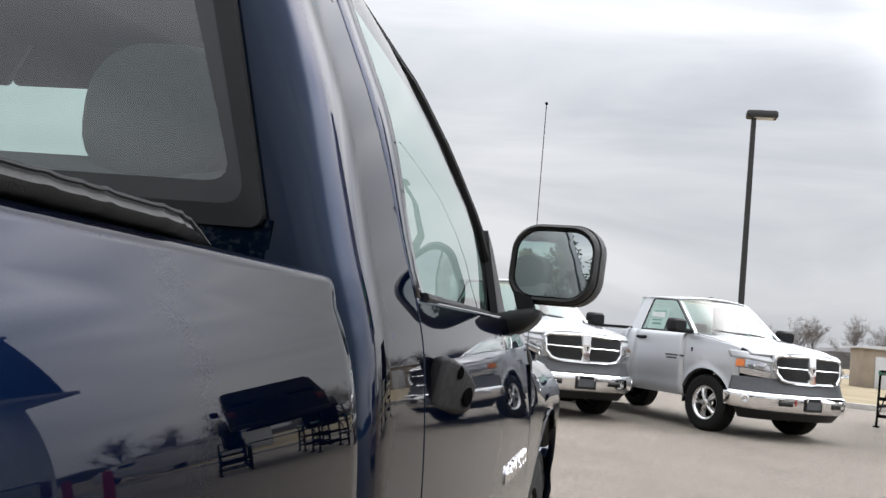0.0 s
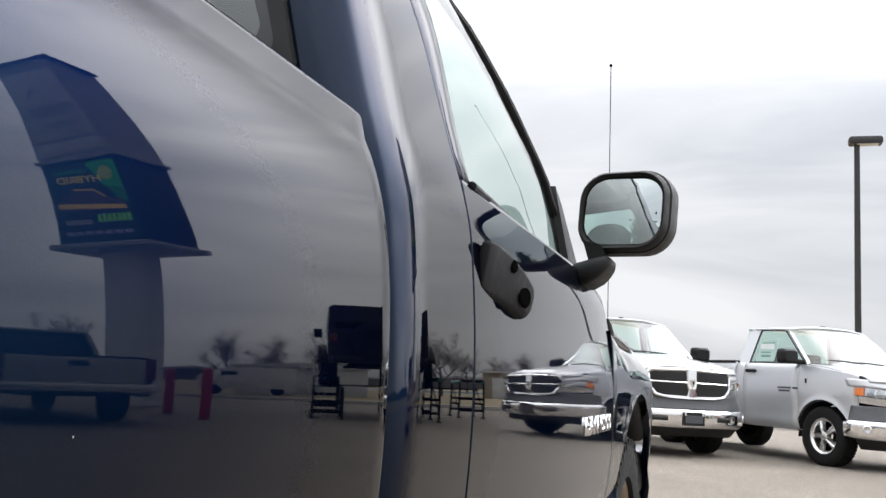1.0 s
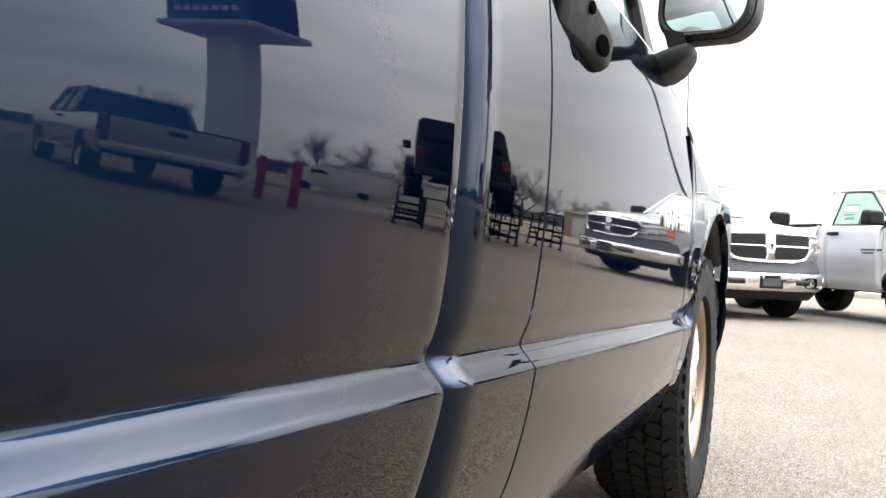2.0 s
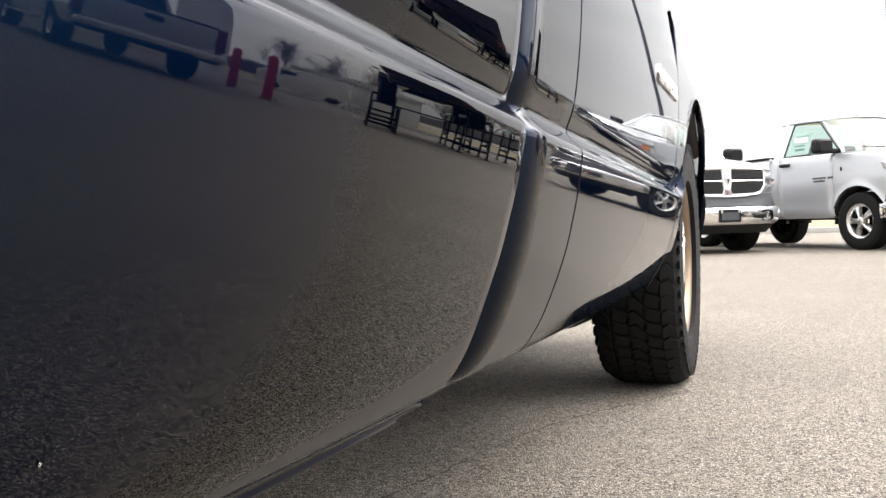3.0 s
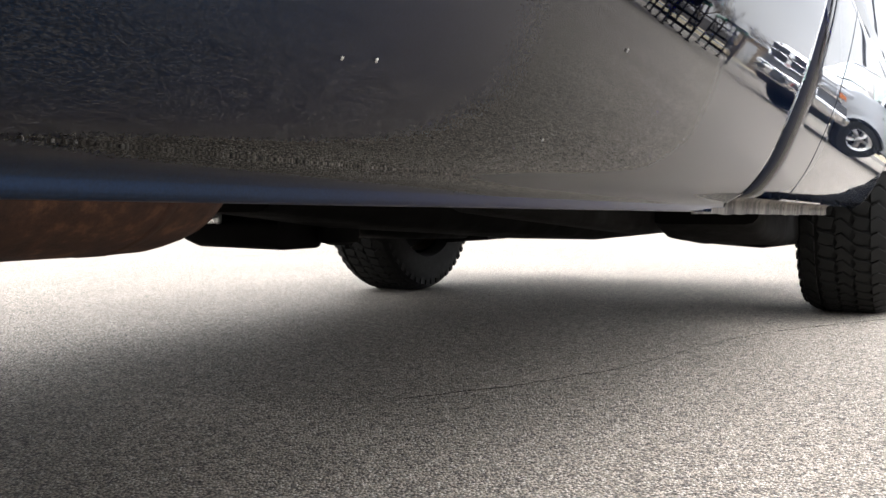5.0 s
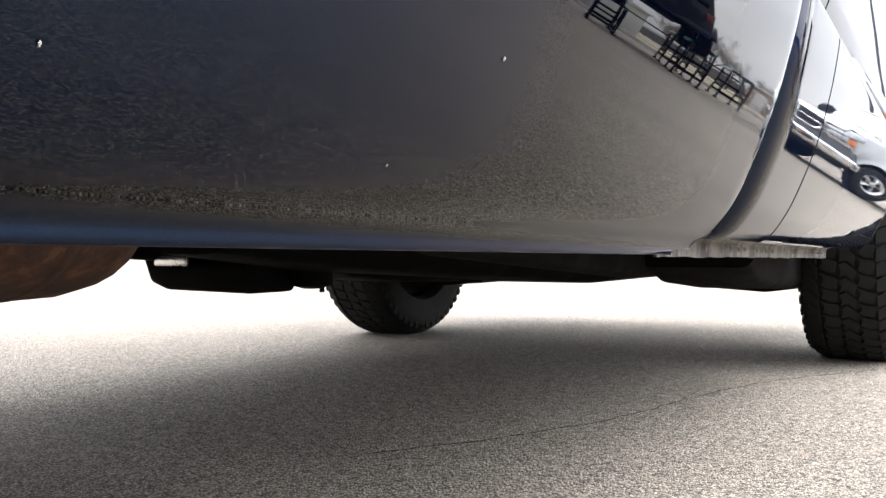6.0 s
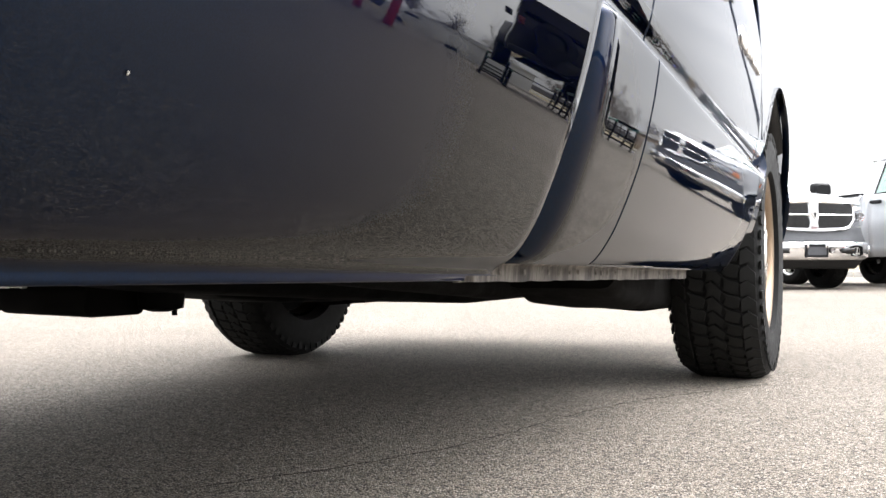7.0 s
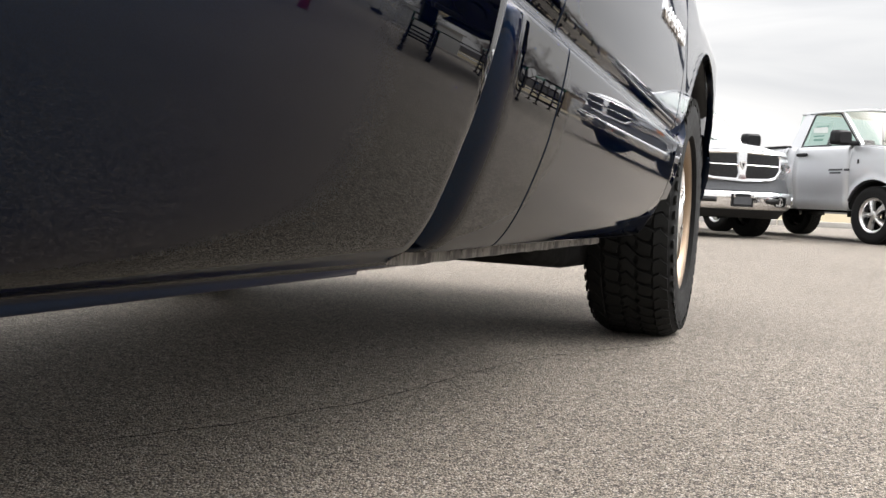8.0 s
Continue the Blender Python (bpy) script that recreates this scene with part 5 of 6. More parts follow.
    def roof(u, v):
        y0 = -1.15 + G + 0.14 * (1 - v * v)
        y = y0 + (-2.01 + G - y0) * u
        return (0.760 * v, y, 1.905 + 0.02 * math.sin(u * 2.4) + 0.065 * (1 - abs(v) ** 2.4) * (0.5 + 0.5 * math.sin(math.pi * min(1, u + 0.2))))
    part("roof", sheet(roof, steps(0, 1, 8), steps(-1, 1, 18), (0, 0, 1)), paint, t, thick=0.03)
    for x in (-0.14, 0.0, 0.14):
        part("marker_lamp", box((x, -1.25 + G, 1.990), (0.07, 0.05, 0.012), 0.004), SEAL, t) if x == 0.0 else None
    part("back_wall", box((0, -2.03 + G, 0.99), (1.84, 0.03, 0.74), 0.01), paint, t)
    bm = sheet(lambda u, v: (v * (0.86 - 0.12 * u), -2.04 + G + 0.02 * u, 1.36 + 0.55 * u), steps(0, 1, 3), steps(-1, 1, 6), (0, -1, 0))
    part("back_window", bm, GLASS, t).visible_shadow = False
    for s in (1, -1):
        wip = tube([(s * 0.20 - 0.12, -0.40 + G, 1.425), (s * 0.20 + 0.18, -0.42 + G, 1.445), (s * 0.20 + 0.42, -0.50 + G, 1.45)], [0.012, 0.010, 0.007], 6)
        part("wiper", wip, SEAL, t)
    part("cowl", box((0, -0.52 + G, 1.355), (1.66, 0.22, 0.05), 0.015), PLASTIC, t)
    # inside
    seat = part("seat", box((0, -1.62 + G, 0.95), (1.5, 0.5, 0.16), 0.05), CLOTH, t)
    part("backrest", box((0, -1.88 + G, 1.16), (1.5, 0.15, 0.56), 0.06), CLOTH, seat)
    for x in (0.42, -0.42):
        part("headrest", box((x, -1.90 + G, 1.50), (0.28, 0.10, 0.18), 0.045), CLOTH, seat)
    part("dashboard", box((0, -0.80 + G, 1.29), (1.6, 0.34, 0.18), 0.06), DASH, t)
    part("cab_floor", box((0, -1.3, 0.50), (1.8, 1.7, 0.06)), STEEL_DARK, t)
    if sticker:
        st = part("window_sticker", prism(rounded_outline(0.40, 0.34, 0.01, 2), 0.0, 0.004, lambda a, b, c: (0.835 - 0.31 * b - c, -1.50 + G - a, 1.58 + b)), PAPER, t, "white dealer sticker inside the side window")
        part("print_bar", box((0.836, -1.5 + G, 1.58), (0.003, 0.30, 0.20)), PAPER, st)
        for k, (a, b, w, h) in enumerate(((0.0, 0.10, 0.26, 0.05), (-0.05, 0.02, 0.16, 0.02), (0.02, -0.03, 0.22, 0.02), (0.0, -0.09, 0.20, 0.035))):
            part("print_bar", box((0.838 - 0.31 * b, -1.50 + G - a, 1.58 + b), (0.003, w, h)), PRINT, st)
    # badge on the door
    for dz, w in ((0.022, 0.27), (-0.022, 0.22)):
        part("door_lettering", box((hw(1.0) + 0.003, -0.72, 1.01 + dz), (0.006, w, 0.026), 0.002), FASCIA, t)
    part("engine_badge", box((hw(1.0) + 0.003, -0.50, 1.03), (0.006, 0.10, 0.03), 0.002), FASCIA, t)
    part("fender_vent", box((hw(1.1) + 0.004, -0.30, 1.14), (0.006, 0.03, 0.06), 0.002, Matrix.Identity(4)), SEAL, t)
    # bed
    part("bed_floor", box((0, -3.27, 0.75), (1.86, 2.82, 0.05)), STEEL_DARK, t)
    part("bed_front_wall", box((0, -2.10 + G, 1.04), (1.84, 0.03, 0.68), 0.005), paint, t)
    for s in (1, -1):
        part("bed_rail", box((s * 0.90, -3.27, 1.405), (0.11, 2.84, 0.035), 0.012), SEAL, t, "black bed rail cap")
        part("frame_rail", box((s * 0.42, -1.9, 0.50), (0.08, 5.4, 0.16), 0.02), STEEL_DARK, t)
    part("tailgate", box((0, -4.70, 1.05), (1.66, 0.06, 0.66), 0.02), paint, t)
    part("rear_bumper", box((0, -4.82, 0.62), (1.9, 0.16, 0.2), 0.03), CHROME, t)
    part("engine_mass", box((0, -0.1, 0.62), (0.9, 1.1, 0.34), 0.08), STEEL_DARK, t)
    part("axle", tube([(-0.75, WB, 0.40), (0.75, WB, 0.40)], 0.06, 10), STEEL_DARK, t)
    for x, y in ((0.86, 0.0), (-0.86, 0.0), (0.86, WB), (-0.86, WB)):
        hub = new("wheel")
        hub.parent = t
        hub.location = (x, y, R)
        build_wheel(hub, (0, 0, 0), R, 0.265, 0.235, "far", 1 if x > 0 else -1)
    return t


build_ram("pickup_truck", "silver regular-cab pickup with chrome bumper and a sticker in its window", SILVER, pose(2.09, 11.10, 0, 0, 0, -50.6 - 90), True)
build_ram("pickup_truck", "pale silver-white pickup with chrome crosshair grille", WHITE, pose(-0.96, 10.62, 0, 0, 0, -53.6 - 90), False)


# ---- old pewter pickup, seen in the blue paint ----
def build_old_pickup(m):
    t = thing("pickup_truck", m, "pale pewter extended-cab pickup with a dark rear window", "truck")

    def hw(z):
        return float(np.interp(z, [0.45, 0.6, 0.9, 1.1, 1.2], [0.93, 0.97, 0.99, 0.97, 0.93]))

    def lo_at(y, base):
        for cy in (0.0, 3.64):
            d = abs(y - cy)
            if d < 0.47:
                return max(base, 0.39 + math.sqrt(0.47 ** 2 - d * d))
        return base
    ys = sorted(set(steps(-1.15, 4.45, 34)) | {cy + 0.47 * math.cos(radians(a)) for cy in (0.0, 3.64) for a in range(0, 181, 12)})
    for s in (1, -1):
        bm = sheet(lambda y, k: (lambda lo: (s * hw(lo + (1.22 - lo) * k / 10), y, lo + (1.22 - lo) * k / 10))(lo_at(y, 0.50)), ys, range(11), (s, 0, 0))
        part("body_side", bm, PEWTER, t, thick=0.03, sharp=55)
        part("tail_lamp", box((s * 0.93, -1.16, 1.02), (0.15, 0.05, 0.42), 0.02), RED_LENS, t, "tall red tail lamp")
        part("side_step", box((s * 0.96, 2.0, 0.46), (0.10, 2.2, 0.06), 0.02), PEWTER, t)
        for y0, y1 in ((1.05, 1.75), (1.82, 2.75)):
            bm = sheet(lambda u, v: (s * (0.925 - 0.17 * v), y0 + (y1 - y0) * u + (0.02 - 0.35 * (u > 0.9) * (y1 > 2)) * v * (1 if y1 > 2 else 1), 1.25 + 0.50 * v), steps(0, 1, 4), steps(0, 1, 3), (s, 0, 0))
            part("window_glass", bm, GLASS_DARK, t)
        for y, dy in ((0.98, 0.10), (1.785, 0.0), (2.82, -0.42)):
            part("pillar", tube([(s * 0.925, y, 1.22), (s * 0.75, y + dy, 1.78)], 0.045, 8), PEWTER, t)
        for y in (1.86, 1.55):
            part("handle", box((s * 0.99, y, 1.10), (0.04, 0.14, 0.04), 0.01), SEAL, t)
    gate = part("tailgate", box((0, -1.17, 0.98), (1.72, 0.06, 0.48), 0.02), PEWTER, t, "pewter tailgate with a black handle")
    part("handle", box((0, -1.205, 1.10), (0.24, 0.02, 0.09), 0.02), SEAL, gate)
    part("gate_cap", box((0, -1.17, 1.235), (1.74, 0.07, 0.03), 0.01), SEAL, gate)
    part("rear_bumper", box((0, -1.27, 0.66), (1.92, 0.2, 0.16), 0.03), ALLOY, t, "bright rear bumper")
    part("bed_floor", box((0, -0.1, 0.80), (1.8, 2.1, 0.05)), STEEL_DARK, t)
    part("hood", box((0, 3.6, 1.20), (1.80, 1.7, 0.10), 0.04), PEWTER, t)
    part("nose", box((0, 4.44, 0.86), (1.86, 0.10, 0.66), 0.04), PEWTER, t)
    part("roof", box((0, 1.72, 1.80), (1.52, 1.40, 0.08), 0.035), PEWTER, t)
    bm = sheet(lambda u, v: (v * (0.90 - 0.16 * u), 0.98 + 0.10 * u, 1.22 + 0.55 * u), steps(0, 1, 3), steps(-1, 1, 4), (0, -1, 0))
    part("rear_window", bm, GLASS_DARK, t, "dark rear window", thick=0.01)
    bm = sheet(lambda u, v: (v * (0.90 - 0.16 * u), 2.85 - 0.45 * u, 1.22 + 0.55 * u), steps(0, 1, 3), steps(-1, 1, 4), (0, 1, 0))
    part("windscreen", bm, GLASS_DARK, t)
    part("underbody", box((0, 1.6, 0.60), (1.3, 5.0, 0.22), 0.05), STEEL_DARK, t)
    for x, y in ((0.85, 0.0), (-0.85, 0.0), (0.85, 3.64), (-0.85, 3.64)):
        hub = new("wheel")
        hub.parent = t
        hub.location = (x, y, 0.385)
        build_wheel(hub, (0, 0, 0), 0.385, 0.26, 0.22, "far", 1 if x > 0 else -1)
    return t


def az(angle, d, from_=(0.0, -2.25)):
    return from_[0] + d * math.sin(radians(angle)), from_[1] + d * math.cos(radians(angle))


px, py = az(43.0, 12.6)
build_old_pickup(pose(px, py, 0, 0, 0, -57))


# ---- black off-roader on display ramps ----
def build_offroader(m, scale):
    t = thing("off_road_car", m, "black boxy off-road car with hard top raised on steel ramps", "car", scale=scale)
    tub = loft([[(x * w, y, z) for x, z in ((0.78, 0.52), (0.81, 0.66), (0.81, 1.18), (0.78, 1.24), (-0.78, 1.24), (-0.81, 1.18), (-0.81, 0.66), (-0.78, 0.52))] for y, w in ((-0.75, 0.98), (-0.70, 1.0), (1.7, 1.0), (1.9, 0.97))])
    part("tub", tub, BLACK_PAINT, t, "black body tub")
    part("hood", loft([[(x * w, y, z + dz) for x, z in ((0.62, 0.75), (0.66, 0.95), (0.60, 1.20), (-0.60, 1.20), (-0.66, 0.95), (-0.62, 0.75))] for y, w, dz in ((1.88, 1.08, 0.0), (3.1, 0.92, -0.05))]), BLACK_PAINT, t)
    top = loft([[(x, y, z) for x, z in ((w0, 1.24), (w1, 1.76), (w1 - 0.06, 1.82), (-w1 + 0.06, 1.82), (-w1, 1.76), (-w0, 1.24))] for y, w0, w1 in ((-0.72, 0.78, 0.71), (-0.62, 0.79, 0.73), (1.45, 0.79, 0.73))])
    part("hard_top", top, plain("black_hardtop", (0.012, 0.012, 0.013), 0.6, spec=0.3), t, "black hard top")
    bm = sheet(lambda u, v: (v * (0.66 - 0.05 * u), -0.735 + 0.05 * u, 1.30 + 0.40 * u), steps(0, 1, 2), steps(-1, 1, 4), (0, -1, 0))
    part("rear_window", bm, GLASS_DARK, t, thick=0.01)
    for s in (1, -1):
        # rear pane coloured grey, the sky's reflection painted in
        bm = sheet(lambda u, v: (s * (0.786 - 0.046 * v), -0.5 + 0.9 * u, 1.30 + 0.40 * v), steps(0, 1, 2), steps(0, 1, 2), (s, 0, 0))
        part("side_window", bm, plain("sky_sheen_glass", (0.10, 0.11, 0.12), 0.12, 0.5), t, thick=0.006)
        bm = sheet(lambda u, v: (s * (0.786 - 0.046 * v), 0.5 + 0.85 * u, 1.30 + 0.40 * v), steps(0, 1, 2), steps(0, 1, 2), (s, 0, 0))
        part("side_window", bm, GLASS_DARK, t, thick=0.006)
        for cy in (0.0, 2.5):
            bm = sheet(lambda a, x: (s * x, cy + 0.52 * math.cos(radians(a)), 0.44 + 0.52 * math.sin(radians(a))), steps(15, 165, 10), [0.70, 0.94])
            part("fender_flare", bm, PLASTIC, t, thick=0.03)
        part("tail_lamp", box((s * 0.70, -0.77, 1.06), (0.12, 0.07, 0.20), 0.015), RED_LENS, t, "square red tail lamp")
        part("door_mirror", box((s * 0.92, 1.55, 1.34), (0.16, 0.10, 0.22), 0.03), SEAL, t)
    part("windscreen_frame", box((0, 1.66, 1.52), (1.42, 0.06, 0.58), 0.03), BLACK_PAINT, t)
    spare = part("spare_tyre", lathe([(-0.12, 0.20), (-0.13, 0.30), (-0.11, 0.40), (0.11, 0.40), (0.13, 0.30), (0.12, 0.20)], 32), RUBBER, t, "spare tyre on the tailgate")
    spare.matrix_local = Matrix.Translation((0.05, -0.92, 1.0)) @ Matrix.Rotation(radians(90), 4, "Z")
    part("rear_bumper", box((0, -0.92, 0.60), (1.5, 0.16, 0.15), 0.03), PLASTIC, t, "black rear bumper")
    part("underbody", box((0, 1.2, 0.58), (0.9, 3.4, 0.18), 0.04), STEEL_DARK, t)
    for x, y in ((0.78, 0.0), (-0.78, 0.0), (0.78, 2.5), (-0.78, 2.5)):
        hub = new("wheel")
        hub.parent = t
        hub.location = (x, y, 0.42)
        build_wheel(hub, (0, 0, 0), 0.42, 0.28, 0.22, "far", 1 if x > 0 else -1)
    return t


def build_ramp(m, label):
    """A steel display stand: four legs, cross rails and a tread plate of slats for one wheel."""
    t = thing("display_ramp", m, label, "ramp", "display ramps")
    for x in (-0.26, 0.26):
        for y in (-0.55, 0.55):
            part("leg", tube([(x * 1.05, y * 1.1, 0.0), (x, y, 0.56)], 0.022, 8), STEEL_DARK, t)
            part("foot", box((x * 1.05, y * 1.1, 0.008), (0.10, 0.10, 0.016)), STEEL_DARK, t)
        part("rail", tube([(x, -0.62, 0.57), (x, 0.62, 0.57)], 0.026, 8), GREEN_PAINT, t)
        part("rail", tube([(x * 1.03, -0.58, 0.22), (x * 1.03, 0.58, 0.22)], 0.018, 8), STEEL_DARK, t)
        part("brace", tube([(x * 1.04, -0.59, 0.10), (x, 0.56, 0.54)], 0.012, 6), STEEL_DARK, t)
    for y in (-0.58, 0.58):
        part("cross_rail", tube([(-0.27, y, 0.30), (0.27, y, 0.30)], 0.018, 8), STEEL_DARK, t)
        part("cross_rail", tube([(-0.27, y * 1.03, 0.12), (0.27, y * 1.03, 0.12)], 0.018, 8), STEEL_DARK, t)
    for k in range(11):
        part("slat", box((0, -0.58 + 0.116 * k, 0.588), (0.50, 0.045, 0.022), 0.004), STEEL_DARK, t)
    return t


JEEP_AZ, JEEP_D, JEEP_TURN = 22.7, 16.2, -27
RAMP_UP = 0.60 * 1.36
jx, jy = az(JEEP_AZ, JEEP_D)
jm = pose(jx, jy, 0, 0, 0, JEEP_TURN)
build_offroader(jm @ Matrix.Translation((0, 0, RAMP_UP)), 1.13)
first = None
for x, y in ((0.78, 0.0), (-0.78, 0.0), (0.78, 2.5), (-0.78, 2.5), (-2.0, 2.5)):
    pm = jm @ Matrix.Translation((x * 1.13, y * 1.13, 0)) @ Matrix.Diagonal((1, 1, 1.36, 1))
    if first is None:
        first = build_ramp(pm, "black and green steel display ramp under a wheel")
    else:
        ramp_copy = copy_thing(first, pm)
        if x < -1:
            tagged(ramp_copy, "empty black and green steel display ramp", "ramp", "display ramps")
rail = thing("tie_rail", jm @ Matrix.Translation((0, 2.30, RAMP_UP + 0.022)), "long black steel tie rail lying across the display ramps", "rail")
part("rail_bar", tube([(-2.40, 0, 0), (1.04, 0, 0)], 0.022, 10), STEEL_DARK, rail)
for x in (-2.40, 1.04):
    part("end_cap", tube([(x - 0.01, 0, 0), (x + 0.01, 0, 0)], 0.026, 10), STEEL_DARK, rail)


# ---- pylon sign with a lit screen ----
def build_sign(m):
    t = thing("pylon_sign", m, "tall grey pylon sign with a lit colour screen", "sign")
    part("pole", loft([[(a, b, z) for a, b in rounded_outline(1.35, 1.1, 0.08, 3)] for z in (0.0, 6.2)]), SIGN_PALE, t, "pale grey clad pole")
    W, D = 3.1, 2.8
    part("lower_ledge", box((0, 0, 6.22), (W + 0.5, D + 0.5, 0.22), 0.03), SIGN_GREY, t)
    cab = part("screen_cabinet", box((0, 0, 8.42), (W, D, 4.2), 0.03), SIGN_DARK, t, "dark screen cabinet")
    part("upper_ledge", box((0, 0, 10.58), (W + 0.25, D + 0.25, 0.16), 0.03), SIGN_GREY, t)
    up = loft([[(x * w, y * w2, z) for x, y in ((W / 2, D / 2), (-W / 2, D / 2), (-W / 2, -D / 2), (W / 2, -D / 2))] for z, w, w2 in ((10.66, 1.0, 1.0), (13.5, 1.0, 1.0), (16.2, 1.0, 0.96))])
    top = part("upper_cabinet", up, SIGN_GREY, t, "grey upper cabinet")
    part("roof_cap", box((0, 0.0, 16.28), (W + 0.4, D * 0.9 + 0.3, 0.16), 0.03), SIGN_DARK, t)
    y0 = -D / 2 - 0.012
    part("name_panel", box((0, y0, 13.6), (W * 0.9, 0.05, 3.9), 0.01), SIGN_PALE, top, "pale name panel with grey bars")
    for z, w, h in ((13.2, 2.0, 0.62), (12.4, 1.5, 0.3)):
        part("print_bar", box((0, y0 - 0.03, z), (w, 0.02, h)), SIGN_GREY, top)
    part("print_bar", prism([(-0.5, 0), (0, 0.34), (0.5, 0), (0.4, 0), (0, 0.24), (-0.4, 0)], 0, 0.02, lambda a, b, c: (a + 0.35, y0 - 0.028 - c, 14.0 + b * 2)), SIGN_GREY, top)
    part("name_panel", box((0, y0, 11.2), (W * 0.9, 0.05, 0.6), 0.01), SIGN_PALE, top)
    # screen picture of plain shapes
    part("screen", box((0, y0, 8.42), (W * 0.95, 0.03, 3.95)), emit_mat("screen_green", (0.008, 0.035, 0.018), 2.2), cab, "lit screen in green, gold and black")
    def glow(name, pts, colour, k, d=0.0):
        part(name, prism(pts, 0.0, 0.006, lambda a, b, c: (a * 1.15, y0 - 0.018 - d - c, 8.42 + b * 1.5)), emit_mat(name, colour, k), cab)
    glow("screen_field", [(-1.26, 0.35), (-1.26, 1.28), (-0.25, 1.28), (-0.55, 0.75), (-0.62, 0.45)], (0.03, 0.42, 0.05), 2.2)
    glow("screen_field", [(-1.26, -0.2), (-1.26, 0.35), (-0.75, 0.42), (-0.95, 0.0)], (0.02, 0.26, 0.05), 2.0, 0.004)
    glow("screen_shade", [(-0.95, -1.25), (1.25, -1.25), (1.25, 0.2), (0.2, 0.45), (-0.7, 0.40)], (0.012, 0.012, 0.02), 1.0)
    glow("screen_car", [(-1.1, -0.35), (-1.1, -0.05), (-0.6, 0.08), (-0.25, 0.36), (0.45, 0.40), (0.85, 0.10), (1.1, 0.0), (1.1, -0.35)], (0.16, 0.085, 0.03), 1.2, 0.006)
    glow("screen_car_highlight", [(-1.12, -0.36), (-1.12, -0.22), (-0.4, -0.16), (1.12, -0.06), (1.12, -0.22)], (0.75, 0.48, 0.05), 2.6, 0.012)
    glow("screen_car_roof", [(-0.6, 0.10), (-0.25, 0.38), (0.45, 0.42), (0.45, 0.36), (-0.22, 0.32), (-0.52, 0.08)], (0.70, 0.46, 0.06), 2.4, 0.012)
    for k, (x, z, w, h, col) in enumerate(((0.35, 1.02, 1.2, 0.14, (0.05, 0.30, 0.12)), (-0.62, -0.62, 1.1, 0.26, (0.25, 0.75, 0.05)), (0.55, -0.72, 0.9, 0.16, (0.35, 0.34, 0.36)), (0.0, -1.08, 2.2, 0.12, (0.30, 0.27, 0.42)))):
        n = 7
        for i in range(n):
            xa = x - w / 2 + w * i / n
            glow("screen_bar", [(xa, z - h / 2), (xa + w / n * 0.72, z - h / 2), (xa + w / n * 0.72, z + h / 2), (xa, z + h / 2)], col, 2.2, 0.018)
    add_text("screen_letters", "HYBRID", 0.52, 0.01, Matrix.Translation((-0.75, y0 - 0.04, 9.35)) @ Matrix.Rotation(radians(90), 4, "X"), emit_mat("screen_gold", (0.80, 0.62, 0.05), 2.8), cab)
    glow("screen_disc", [(-0.85 + 0.22 * math.cos(a), 0.88 + 0.22 * math.sin(a)) for a in (2 * math.pi * k / 20 for k in range(20))], (0.42, 0.50, 0.03), 2.4, 0.018)
    return t


sx, sy = az(38.1, 20.0)
build_sign(pose(sx, sy, 0, 0, 0, -37.4 + 52) @ Matrix.Diagonal((1.0, 0.53, 0.80, 1)))


# ---- bollards ----
def build_bollard(m):
    t = thing("bollard", m, "red painted steel bollard with a domed top", "bollard", "red bollards")
    prof = [(0.085, 0.0), (0.085, 1.05), (0.075, 1.09), (0.05, 1.12), (0.001, 1.13)]
    bm = bmesh.new()
    rings = [[bm.verts.new((r * math.cos(a), r * math.sin(a), z)) for a in (2 * math.pi * k / 20 for k in range(20))] for r, z in prof]
    for a, b in zip(rings, rings[1:]):
        for j in range(20):
            bm.faces.new((a[j], a[(j + 1) % 20], b[(j + 1) % 20], b[j]))
    part("post", bm, RED_PAINT, t)
    part("base_plate", tube([(0, 0, 0), (0, 0, 0.012)], 0.13, 20), STEEL_DARK, t)
    return t


bx, by = az(33.6, 13.8)
bollard = build_bollard(pose(bx, by, 0))
bx, by = az(35.9, 15.6)
copy_thing(bollard, pose(bx, by, 0))


# ---- lamp post ----
def build_lamp_post(m):
    t = thing("lamp_post", m, "dark bronze square lamp post with a flat head", "street lamp")
    part("pole", loft([[(a, b, z) for a, b in rounded_outline(w, w, 0.015, 3)] for z, w in ((-0.16, 0.19), (8.7, 0.15))]), POLE, t)
    part("base", tube([(0, 0, -0.16), (0, 0, 0.55)], 0.30, 20), CONCRETE, t, "concrete base")
    part("head", loft([[(0.24 + a * sc, b * sc, z) for a, b in rounded_outline(0.95, 0.42, 0.05, 4)] for z, sc in ((8.66, 0.93), (8.70, 1.0), (8.84, 1.0), (8.88, 0.92))]), POLE, t, "flat rectangular lamp head")
    part("lamp_glass", box((0.30, 0, 8.655), (0.6, 0.32, 0.02), 0.005), WALL_WHITE, t)
    return t


build_lamp_post(pose(3.52, 26.0, 0, 0, 0, 0))


